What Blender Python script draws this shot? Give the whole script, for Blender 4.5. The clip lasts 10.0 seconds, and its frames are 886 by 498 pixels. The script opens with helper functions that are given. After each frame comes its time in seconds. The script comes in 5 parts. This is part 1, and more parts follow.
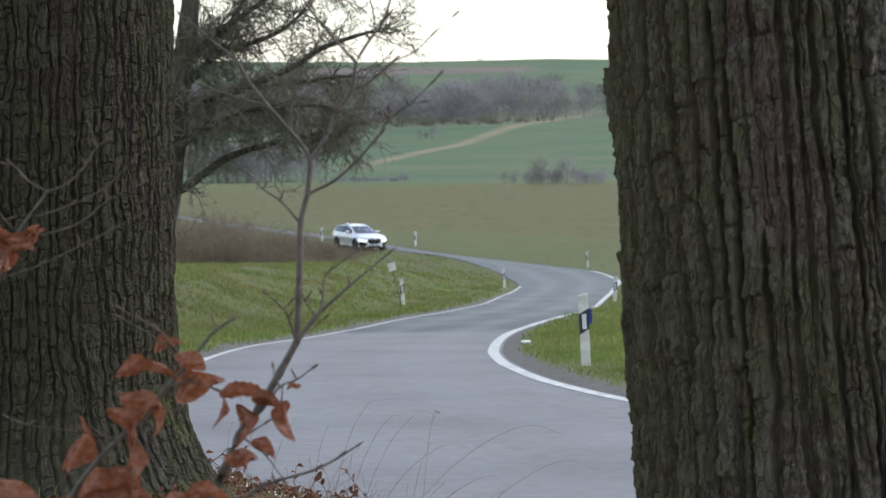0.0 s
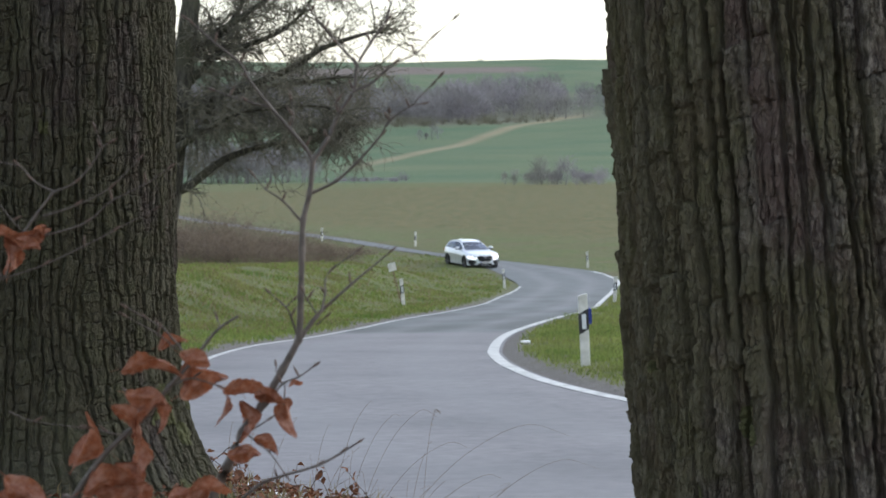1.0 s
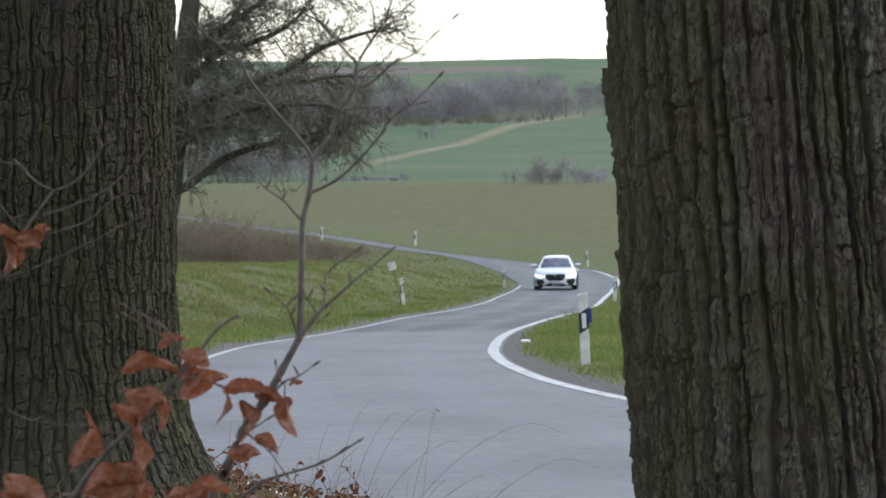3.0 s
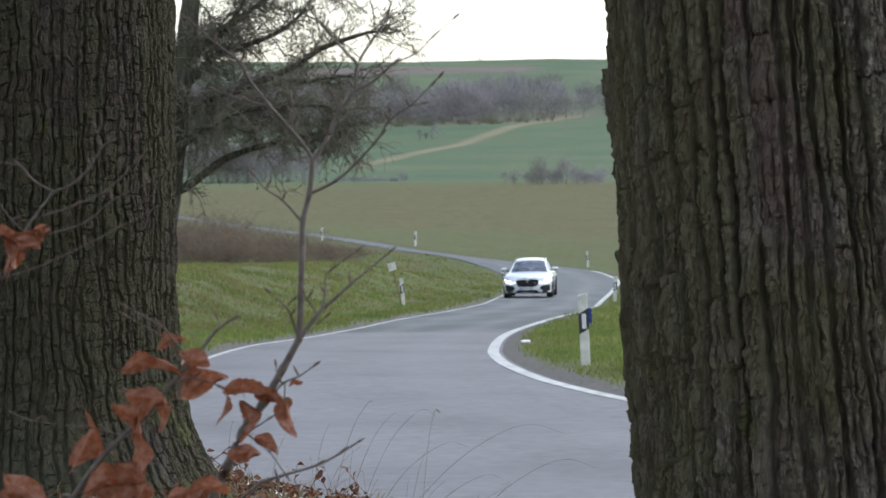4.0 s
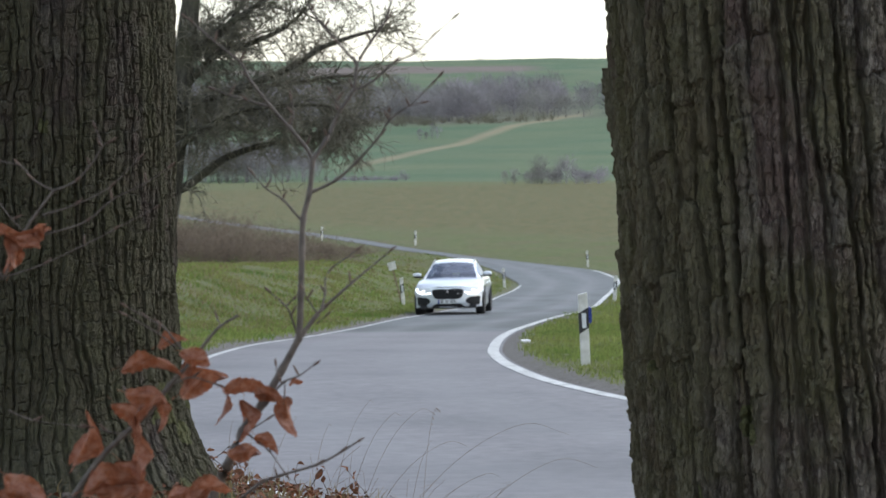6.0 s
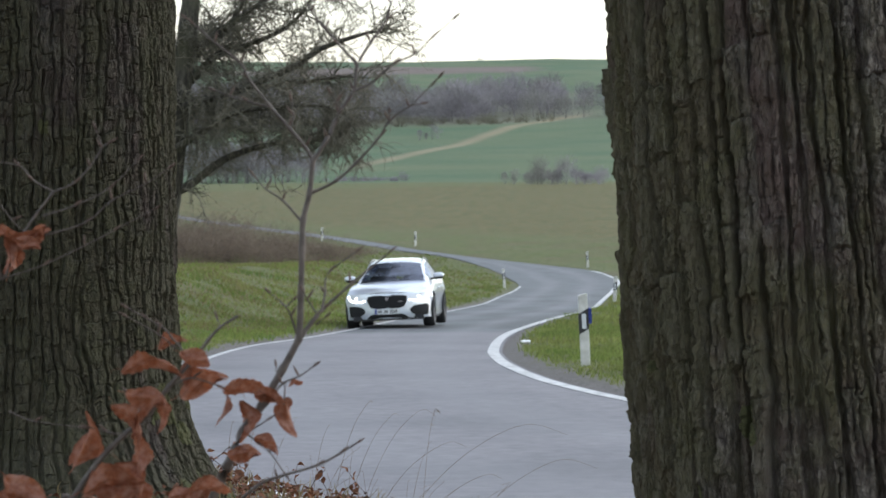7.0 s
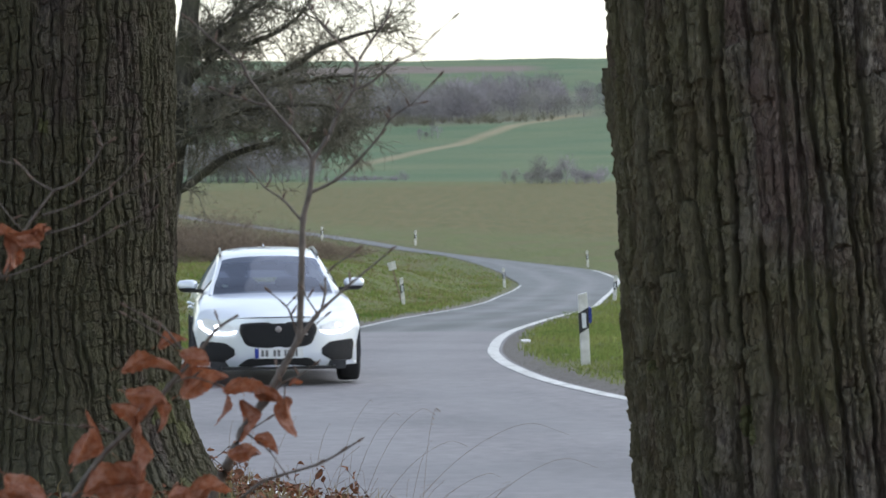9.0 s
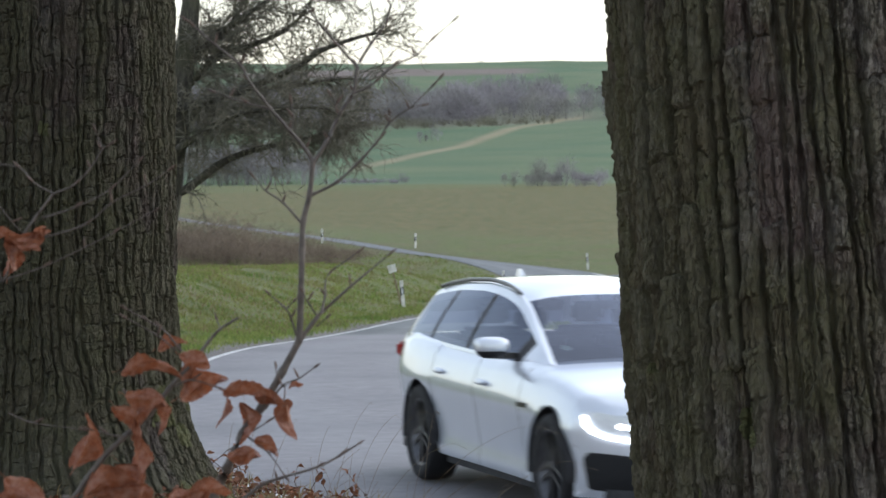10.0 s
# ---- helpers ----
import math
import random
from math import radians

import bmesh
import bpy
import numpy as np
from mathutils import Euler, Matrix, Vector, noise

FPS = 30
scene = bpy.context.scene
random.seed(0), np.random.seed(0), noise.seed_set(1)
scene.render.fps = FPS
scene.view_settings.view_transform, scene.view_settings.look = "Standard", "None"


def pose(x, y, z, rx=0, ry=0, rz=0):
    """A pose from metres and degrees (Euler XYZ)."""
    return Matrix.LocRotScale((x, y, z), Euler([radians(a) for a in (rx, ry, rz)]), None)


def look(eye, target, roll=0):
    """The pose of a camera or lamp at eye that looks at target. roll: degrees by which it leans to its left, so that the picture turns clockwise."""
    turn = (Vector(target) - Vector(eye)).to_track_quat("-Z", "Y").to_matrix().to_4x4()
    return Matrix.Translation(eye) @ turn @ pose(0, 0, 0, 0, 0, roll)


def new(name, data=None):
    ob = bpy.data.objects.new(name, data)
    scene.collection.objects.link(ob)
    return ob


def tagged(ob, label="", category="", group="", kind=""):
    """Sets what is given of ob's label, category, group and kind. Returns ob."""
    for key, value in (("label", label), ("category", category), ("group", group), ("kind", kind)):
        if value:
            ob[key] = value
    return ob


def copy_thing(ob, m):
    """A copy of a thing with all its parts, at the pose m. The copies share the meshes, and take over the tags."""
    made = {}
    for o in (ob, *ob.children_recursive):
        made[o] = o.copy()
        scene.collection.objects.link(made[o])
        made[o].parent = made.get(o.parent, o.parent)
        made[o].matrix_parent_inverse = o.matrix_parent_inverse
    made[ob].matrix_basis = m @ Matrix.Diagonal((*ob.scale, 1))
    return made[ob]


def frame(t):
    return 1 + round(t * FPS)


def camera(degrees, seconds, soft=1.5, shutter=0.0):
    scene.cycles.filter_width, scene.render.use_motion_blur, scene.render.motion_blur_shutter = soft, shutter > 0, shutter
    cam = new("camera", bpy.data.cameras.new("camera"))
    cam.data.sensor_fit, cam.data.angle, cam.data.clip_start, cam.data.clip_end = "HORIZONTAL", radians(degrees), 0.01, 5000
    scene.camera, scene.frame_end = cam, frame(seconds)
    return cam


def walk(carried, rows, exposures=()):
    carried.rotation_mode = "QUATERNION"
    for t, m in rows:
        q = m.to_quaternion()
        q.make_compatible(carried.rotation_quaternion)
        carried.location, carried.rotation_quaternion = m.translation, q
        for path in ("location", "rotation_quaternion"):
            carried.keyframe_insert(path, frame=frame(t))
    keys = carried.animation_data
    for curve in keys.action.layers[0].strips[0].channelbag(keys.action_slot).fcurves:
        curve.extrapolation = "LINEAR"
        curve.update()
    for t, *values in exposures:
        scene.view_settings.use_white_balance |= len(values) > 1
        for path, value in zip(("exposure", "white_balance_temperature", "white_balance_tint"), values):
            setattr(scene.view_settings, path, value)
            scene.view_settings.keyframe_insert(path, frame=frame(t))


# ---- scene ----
# ---------------------------------------------------------------- camera
EYE = Vector((0.0, 0.0, 2.091))
cam = camera(16.84, 10.0, 1.5, 0.2)
cam.data.dof.use_dof = True
cam.data.dof.focus_distance = 10.5
cam.data.dof.aperture_fstop = 18.0


def aim(push, lift):
    """The camera's pose: metres pushed forward, and degrees lifted from its resting tilt."""
    eye = EYE + Vector((0, push, 0))
    return look(eye, eye + Vector((0, 100, -100 * math.tan(radians(1.156 - lift)))), -0.37)


PATH = [(0.0, aim(0.07, 0.0)), (0.2, aim(0.03, 0.0)), (0.4, aim(0.0, 0.0)), (1.0, aim(0.0, 0.005)), (2.0, aim(0.0, 0.0)), (2.5, aim(0.0, -0.014)),
        (3.8, aim(0.0, -0.003)), (4.5, aim(0.0, 0.0)), (5.0, aim(0.0, -0.016)), (5.7, aim(0.0, -0.016)), (7.0, aim(0.0, 0.0)),
        (8.0, aim(0.0, -0.015)), (9.0, aim(0.0, -0.015)), (9.5, aim(0.0, 0.02)), (10.0, aim(0.0, 0.036))]
walk(cam, PATH)

# ---------------------------------------------------------------- light
world = bpy.data.worlds.new("overcast")
scene.world = world
world.use_nodes = True
wn, wl = world.node_tree.nodes, world.node_tree.links
sky = wn.new("ShaderNodeTexSky")
sky.sky_type = "NISHITA"
sky.sun_disc = False
sky.sun_elevation = radians(35)
sky.sun_rotation = radians(65)
sky.dust_density = 1.0
sky.air_density = 1.4
veil = wn.new("ShaderNodeHueSaturation")
veil.inputs["Saturation"].default_value = 0.5
wl.new(sky.outputs[0], veil.inputs["Color"])
wl.new(veil.outputs[0], wn["Background"].inputs["Color"])
wn["Background"].inputs["Strength"].default_value = 0.15
sun = bpy.data.lights.new("sun", "SUN")
sun.energy, sun.angle, sun.color = 0.6, radians(110), (1.0, 0.99, 0.97)
sun_ob = new("sun", sun)
sun_ob.matrix_world = look((74, 35, 57), (0, 0, 0))
scene.view_settings.exposure = 0.80
scene.view_settings.use_white_balance = True
scene.view_settings.white_balance_temperature, scene.view_settings.white_balance_tint = 6250, 10


# ---------------------------------------------------------------- materials
def material(name, dark, light, scale=8.0, rough=0.8, bump=0.3, bump_scale=40.0, metal=0.0, stretch=(1, 1, 1), tint=None, tint_scale=1.5, tint_amount=0.5,
             coords="Object", island=0.0, bump_distance=0.01, coat=0.0, lo=0.3, hi=0.7):
    """Colour varied by a fine grain and a broad tint, with a relief."""
    m = bpy.data.materials.new(name)
    m.use_nodes = True
    nt = m.node_tree
    b = nt.nodes["Principled BSDF"]
    tc = nt.nodes.new("ShaderNodeTexCoord")
    mp = nt.nodes.new("ShaderNodeMapping")
    mp.inputs["Scale"].default_value = stretch
    nt.links.new(tc.outputs[coords], mp.inputs["Vector"])
    n1 = nt.nodes.new("ShaderNodeTexNoise")
    n1.inputs["Scale"].default_value, n1.inputs["Detail"].default_value = scale, 6
    nt.links.new(mp.outputs[0], n1.inputs["Vector"])
    ramp = nt.nodes.new("ShaderNodeValToRGB")
    ramp.color_ramp.elements[0].color, ramp.color_ramp.elements[1].color = (*dark, 1), (*light, 1)
    ramp.color_ramp.elements[0].position, ramp.color_ramp.elements[1].position = lo, hi
    nt.links.new(n1.outputs["Fac"], ramp.inputs[0])
    out = ramp.outputs[0]
    if tint:
        n2 = nt.nodes.new("ShaderNodeTexNoise")
        n2.inputs["Scale"].default_value, n2.inputs["Detail"].default_value = tint_scale, 4
        nt.links.new(tc.outputs[coords], n2.inputs["Vector"])
        mr = nt.nodes.new("ShaderNodeMapRange")
        mr.inputs["From Min"].default_value, mr.inputs["From Max"].default_value, mr.inputs["To Max"].default_value = 0.42, 0.66, tint_amount
        nt.links.new(n2.outputs["Fac"], mr.inputs["Value"])
        mx = nt.nodes.new("ShaderNodeMix")
        mx.data_type = "RGBA"
        nt.links.new(mr.outputs[0], mx.inputs["Factor"])
        nt.links.new(out, mx.inputs[6])
        mx.inputs[7].default_value = (*tint, 1)
        out = mx.outputs[2]
    if island:
        g = nt.nodes.new("ShaderNodeNewGeometry")
        hs = nt.nodes.new("ShaderNodeHueSaturation")
        mr = nt.nodes.new("ShaderNodeMapRange")
        mr.inputs["To Min"].default_value, mr.inputs["To Max"].default_value = 1 - island, 1 + island
        nt.links.new(g.outputs["Random Per Island"], mr.inputs["Value"])
        nt.links.new(mr.outputs[0], hs.inputs["Value"])
        nt.links.new(out, hs.inputs["Color"])
        out = hs.outputs[0]
    nt.links.new(out, b.inputs["Base Color"])
    b.inputs["Roughness"].default_value, b.inputs["Metallic"].default_value = rough, metal
    b.inputs["Coat Weight"].default_value = coat
    b.inputs["Coat Roughness"].default_value = 0.22
    if bump:
        n3 = nt.nodes.new("ShaderNodeTexNoise")
        n3.inputs["Scale"].default_value, n3.inputs["Detail"].default_value = bump_scale, 5
        nt.links.new(mp.outputs[0], n3.inputs["Vector"])
        bp = nt.nodes.new("ShaderNodeBump")
        bp.inputs["Strength"].default_value, bp.inputs["Distance"].default_value = bump, bump_distance
        nt.links.new(n3.outputs["Fac"], bp.inputs["Height"])
        nt.links.new(bp.outputs[0], b.inputs["Normal"])
    return m


def blend_by(m, attribute, colour, rough=None, colour_dark=None, scale=30.0):
    """Lays a second colour over a material where the mesh's own attribute says so."""
    nt = m.node_tree
    b = nt.nodes["Principled BSDF"]
    old = b.inputs["Base Color"].links[0].from_socket
    at = nt.nodes.new("ShaderNodeAttribute")
    at.attribute_name = attribute
    n = nt.nodes.new("ShaderNodeTexNoise")
    n.inputs["Scale"].default_value, n.inputs["Detail"].default_value = scale, 5
    tc = nt.nodes.new("ShaderNodeTexCoord")
    nt.links.new(tc.outputs["Object"], n.inputs["Vector"])
    ramp = nt.nodes.new("ShaderNodeValToRGB")
    ramp.color_ramp.elements[0].position, ramp.color_ramp.elements[1].position = 0.3, 0.7
    ramp.color_ramp.elements[0].color, ramp.color_ramp.elements[1].color = (*(colour_dark or [c * 0.6 for c in colour]), 1), (*colour, 1)
    nt.links.new(n.outputs["Fac"], ramp.inputs[0])
    mx = nt.nodes.new("ShaderNodeMix")
    mx.data_type = "RGBA"
    nt.links.new(at.outputs["Fac"], mx.inputs["Factor"])
    nt.links.new(old, mx.inputs[6])
    nt.links.new(ramp.outputs[0], mx.inputs[7])
    nt.links.new(mx.outputs[2], b.inputs["Base Color"])


def plate_tones(m, grey, ruddy):
    """Gives each bark plate a share of grey or of ruddy brown, by its own number."""
    nt = m.node_tree
    b = nt.nodes["Principled BSDF"]
    at = nt.nodes.new("ShaderNodeAttribute")
    at.attribute_name = "plate"
    for colour, lo, hi, most in ((ruddy, 0.40, 0.05, 0.45), (grey, 0.65, 1.0, 0.35)):
        mr = nt.nodes.new("ShaderNodeMapRange")
        mr.inputs["From Min"].default_value, mr.inputs["From Max"].default_value, mr.inputs["To Max"].default_value = lo, hi, most
        nt.links.new(at.outputs["Fac"], mr.inputs["Value"])
        mx = nt.nodes.new("ShaderNodeMix")
        mx.data_type = "RGBA"
        nt.links.new(mr.outputs[0], mx.inputs["Factor"])
        nt.links.new(b.inputs["Base Color"].links[0].from_socket, mx.inputs[6])
        mx.inputs[7].default_value = (*colour, 1)
        nt.links.new(mx.outputs[2], b.inputs["Base Color"])


def glow(name, colour, strength):
    m = bpy.data.materials.new(name)
    m.use_nodes = True
    b = m.node_tree.nodes["Principled BSDF"]
    b.inputs["Base Color"].default_value = (*colour, 1)
    b.inputs["Emission Color"].default_value = (*colour, 1)
    b.inputs["Emission Strength"].default_value = strength
    return m


def bark(name, dark, mid, light, lichen):
    """Weathered bark: rough grain in three tones, greenish films, and fine cracks in its relief."""
    m = material(name, dark, light, 55.0, 0.93, 0.0, stretch=(1, 1, 0.4), tint=lichen, tint_scale=9.0, tint_amount=0.65, lo=0.37, hi=0.64)
    nt = m.node_tree
    b = nt.nodes["Principled BSDF"]
    for node in nt.nodes:
        if node.type == "VALTORGB":
            node.color_ramp.elements.new(0.5).color = (*mid, 1)
        if node.type == "TEX_NOISE" and node.inputs["Scale"].default_value == 55.0:
            node.inputs["Detail"].default_value, node.inputs["Roughness"].default_value = 9, 0.72
    tc = nt.nodes.new("ShaderNodeTexCoord")
    ruddy = nt.nodes.new("ShaderNodeTexNoise")
    ruddy.inputs["Scale"].default_value, ruddy.inputs["Detail"].default_value = 11.0, 5
    nt.links.new(tc.outputs["Object"], ruddy.inputs["Vector"])
    share = nt.nodes.new("ShaderNodeMapRange")
    share.inputs["From Min"].default_value, share.inputs["From Max"].default_value, share.inputs["To Max"].default_value = 0.48, 0.66, 0.55
    nt.links.new(ruddy.outputs["Fac"], share.inputs["Value"])
    mix = nt.nodes.new("ShaderNodeMix")
    mix.data_type = "RGBA"
    nt.links.new(share.outputs[0], mix.inputs["Factor"])
    nt.links.new(b.inputs["Base Color"].links[0].from_socket, mix.inputs[6])
    mix.inputs[7].default_value = (mid[0] * 1.05, mid[1] * 0.82, mid[2] * 0.85, 1)
    nt.links.new(mix.outputs[2], b.inputs["Base Color"])
    mp = nt.nodes.new("ShaderNodeMapping")
    mp.inputs["Scale"].default_value = (1, 1, 0.3)
    nt.links.new(tc.outputs["Object"], mp.inputs["Vector"])
    grain = nt.nodes.new("ShaderNodeTexNoise")
    grain.inputs["Scale"].default_value, grain.inputs["Detail"].default_value, grain.inputs["Roughness"].default_value = 75.0, 10, 0.75
    nt.links.new(mp.outputs[0], grain.inputs["Vector"])
    crack = nt.nodes.new("ShaderNodeTexVoronoi")
    crack.feature = "DISTANCE_TO_EDGE"
    crack.inputs["Scale"].default_value = 52.0
    nt.links.new(mp.outputs[0], crack.inputs["Vector"])
    edge = nt.nodes.new("ShaderNodeMapRange")
    edge.inputs["From Max"].default_value = 0.12
    nt.links.new(crack.outputs["Distance"], edge.inputs["Value"])
    one, two = nt.nodes.new("ShaderNodeBump"), nt.nodes.new("ShaderNodeBump")
    one.inputs["Strength"].default_value, one.inputs["Distance"].default_value = 0.6, 0.006
    two.inputs["Strength"].default_value, two.inputs["Distance"].default_value = 1.0, 0.018
    nt.links.new(edge.outputs[0], one.inputs["Height"])
    nt.links.new(grain.outputs["Fac"], two.inputs["Height"])
    nt.links.new(one.outputs[0], two.inputs["Normal"])
    nt.links.new(two.outputs[0], b.inputs["Normal"])
    return m


ASPHALT = material("asphalt", (0.152, 0.146, 0.157), (0.232, 0.221, 0.235), 6.0, 0.7, 0.5, 60.0, tint=(0.115, 0.114, 0.125), tint_scale=0.35, tint_amount=0.6, bump_distance=0.006)
LINE = material("road_paint", (0.50, 0.50, 0.49), (0.74, 0.74, 0.73), 14.0, 0.65, 0.3, 60.0, tint=(0.33, 0.33, 0.32), tint_scale=4.0, tint_amount=0.75)
TURF = material("turf", (0.066, 0.092, 0.020), (0.135, 0.150, 0.042), 3.0, 0.95, 0.6, 18.0, tint=(0.125, 0.105, 0.045), tint_scale=0.4, tint_amount=0.7, bump_distance=0.08)
BLADE = material("grass_blades", (0.100, 0.172, 0.032), (0.245, 0.28, 0.082), 0.6, 0.8, 0.0, tint=(0.22, 0.195, 0.075), tint_scale=0.45, tint_amount=0.5, island=0.3)
STRAW = material("dry_grass", (0.15, 0.118, 0.055), (0.28, 0.225, 0.12), 20.0, 0.8, 0.0, island=0.3)
BARK_NEAR = bark("bark_grey", (0.020, 0.016, 0.014), (0.116, 0.096, 0.080), (0.310, 0.274, 0.230), (0.134, 0.122, 0.066))
BARK_MOSSY = bark("bark_brown", (0.011, 0.009, 0.007), (0.056, 0.046, 0.037), (0.162, 0.138, 0.111), (0.071, 0.067, 0.033))
BARK_FAR = material("bark_far", (0.026, 0.023, 0.018), (0.095, 0.086, 0.068), 14.0, 0.95, 1.0, 16.0, bump_distance=0.05, stretch=(1, 1, 0.3), tint=(0.075, 0.075, 0.04), tint_scale=1.5, tint_amount=0.6)
TWIG_FAR = material("far_twigs", (0.105, 0.096, 0.072), (0.21, 0.19, 0.145), 2.0, 0.9, 0.0, island=0.3)
TWIG = material("beech_twig", (0.055, 0.043, 0.036), (0.13, 0.105, 0.09), 60.0, 0.6, 0.4, 200.0, bump_distance=0.001)
LEAF = material("beech_leaf", (0.17, 0.048, 0.020), (0.29, 0.10, 0.045), 26.0, 0.42, 0.25, 120.0, tint=(0.36, 0.20, 0.15), tint_scale=9.0, tint_amount=0.5, bump_distance=0.003, island=0.25)
LITTER = material("leaf_litter", (0.07, 0.03, 0.015), (0.24, 0.10, 0.05), 30.0, 0.8, 0.4, 120.0, island=0.45)
# Twig colour paled and blued, with the distance haze painted in.
WOODS = material("bare_woods_hazed", (0.24, 0.222, 0.245), (0.40, 0.375, 0.405), 0.12, 0.95, 0.0, tint=(0.25, 0.26, 0.19), tint_scale=0.05, tint_amount=0.6, island=0.25)
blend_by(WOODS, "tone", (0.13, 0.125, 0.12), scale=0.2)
HEDGE_FAR = material("olive_scrub", (0.14, 0.14, 0.10), (0.24, 0.225, 0.17), 0.2, 0.95, 0.0, island=0.35)
HEDGE = material("bare_hedge", (0.115, 0.086, 0.067), (0.265, 0.21, 0.16), 0.8, 0.95, 0.0, island=0.4)
MOSS = material("moss", (0.045, 0.048, 0.018), (0.10, 0.10, 0.04), 60.0, 0.95, 1.0, 220.0, bump_distance=0.008)


def translucent(m, amount):
    """Lets part of the light through a thin leaf or blade."""
    nt = m.node_tree
    b = nt.nodes["Principled BSDF"]
    t, mx = nt.nodes.new("ShaderNodeBsdfTranslucent"), nt.nodes.new("ShaderNodeMixShader")
    nt.links.new(b.inputs["Base Color"].links[0].from_socket, t.inputs["Color"])
    mx.inputs[0].default_value = amount
    nt.links.new(b.outputs[0], mx.inputs[1])
    nt.links.new(t.outputs[0], mx.inputs[2])
    nt.links.new(mx.outputs[0], nt.nodes["Material Output"].inputs["Surface"])


for leafy, share in ((BLADE, 0.5), (STRAW, 0.4), (LEAF, 0.35), (LITTER, 0.25), (WOODS, 0.4), (HEDGE, 0.4), (HEDGE_FAR, 0.4)):
    translucent(leafy, share)


# ---------------------------------------------------------------- the lie of the land
KNOTS = [(-400, 1.5), (-40, 1.0), (0, 0.03), (20, 0.0), (26, 0.0), (33, -0.05), (41, -0.24), (48, -0.42), (56, -0.63), (63, -0.84), (88, -1.5), (104, -1.86), (112, -2.02),
         (125, -2.3), (138, -2.45), (146, -2.5), (154, -2.4), (161, -2.2), (169, -1.85), (176, -1.5), (190, -1.0), (230, -0.2), (350, 2.6), (400, 3.0),
         (600, 11.5), (800, 24.0), (1200, 54.8), (1400, 56.5), (2500, 20.0), (5000, 0.0)]
KY, KZ = np.array([k[0] for k in KNOTS], float), np.array([k[1] for k in KNOTS], float)

# the road's two edges, station by station, from beside the camera to the far fields
EDGE_A = [(24, 3), (16, 5), (9, 7.8), (4.5, 11), (0.7, 16.8), (-1.8, 22.2), (-3.12, 30.2), (-3.3, 37), (-3.38, 42.5), (-3.16, 48.5), (-2.5, 54), (-2.0, 60.6), (-1.17, 73.3),
          (-0.08, 85), (1.24, 100), (2.23, 117.6), (3.2, 133), (3.55, 141), (3.4, 148), (2.58, 159), (0.51, 169), (-2.79, 176.5), (-6.47, 187), (-14, 210.5), (-22, 240), (-34, 300)]
EDGE_B = [(26, 10.5), (18, 12.5), (11.5, 15), (6.5, 19), (3.7, 24), (1.95, 29), (1.1, 33), (0.75, 37.5), (0.63, 41.5), (0.66, 45.6), (0.95, 53.2), (1.6, 62.7), (2.77, 75.1),
          (4.27, 88.5), (5.4, 104), (6.7, 122), (7.73, 136), (8.35, 144), (8.4, 150.5), (7.6, 157.6), (4.5, 164.2), (0.0, 172.6), (-4.0, 183), (-14.5, 216.6), (-22.8, 247), (-35, 308)]


def smooth_line(points, steps):
    """A Catmull-Rom curve through the points."""
    p = np.array(points, float)
    p = np.vstack([2 * p[0] - p[1], p, 2 * p[-1] - p[-2]])
    out = []
    for i in range(1, len(p) - 2):
        for k in range(steps):
            u = k / steps
            a, b, c, d = p[i - 1], p[i], p[i + 1], p[i + 2]
            out.append(0.5 * (2 * b + (c - a) * u + (2 * a - 5 * b + 4 * c - d) * u * u + (3 * b - a - 3 * c + d) * u ** 3))
    out.append(p[-2])
    return np.array(out)


LINE_A, LINE_B = smooth_line(EDGE_A, 12), smooth_line(EDGE_B, 12)


def base_height(y):
    y = np.asarray(y, float)
    w = np.maximum(1.0, np.abs(y) * 0.02)
    return sum(np.interp(y + k * w, KY, KZ) for k in (-2, -1, 0, 1, 2)) / 5


ROAD_POLY = np.vstack([LINE_A, LINE_B[::-1]])


def road_distance(x, y):
    """Metres outside the road (negative on it), and whether the nearer edge is the one on the camera's side."""
    x, y = np.asarray(x, float), np.asarray(y, float)
    best = [np.full(x.shape, 1e9), np.full(x.shape, 1e9)]
    for e, line in enumerate((LINE_A, LINE_B)):
        for (ax, ay), (bx, by) in zip(line[:-1], line[1:]):
            dx, dy = bx - ax, by - ay
            u = np.clip(((x - ax) * dx + (y - ay) * dy) / (dx * dx + dy * dy + 1e-12), 0, 1)
            best[e] = np.minimum(best[e], np.hypot(x - ax - u * dx, y - ay - u * dy))
    inside = np.zeros(x.shape, bool)
    q = np.roll(ROAD_POLY, -1, 0)
    for (ax, ay), (bx, by) in zip(ROAD_POLY, q):
        cross = (ay > y) != (by > y)
        inside ^= cross & (x < (bx - ax) * (y - ay) / (by - ay + 1e-12) + ax)
    d = np.minimum(*best)
    return np.where(inside, -d, d), best[0] < best[1]


def smoothstep(a, b, v):
    u = np.clip((np.asarray(v, float) - a) / (b - a), 0, 1)
    return u * u * (3 - 2 * u)


def lattice(ix, iy, seed):
    h = (ix * 374761393 + iy * 668265263 + seed * 2147483647) & 0xFFFFFFFF
    h = ((h ^ (h >> 13)) * 1274126177) & 0xFFFFFFFF
    return ((h ^ (h >> 16)) & 0xFFFFFF) / float(0xFFFFFF)


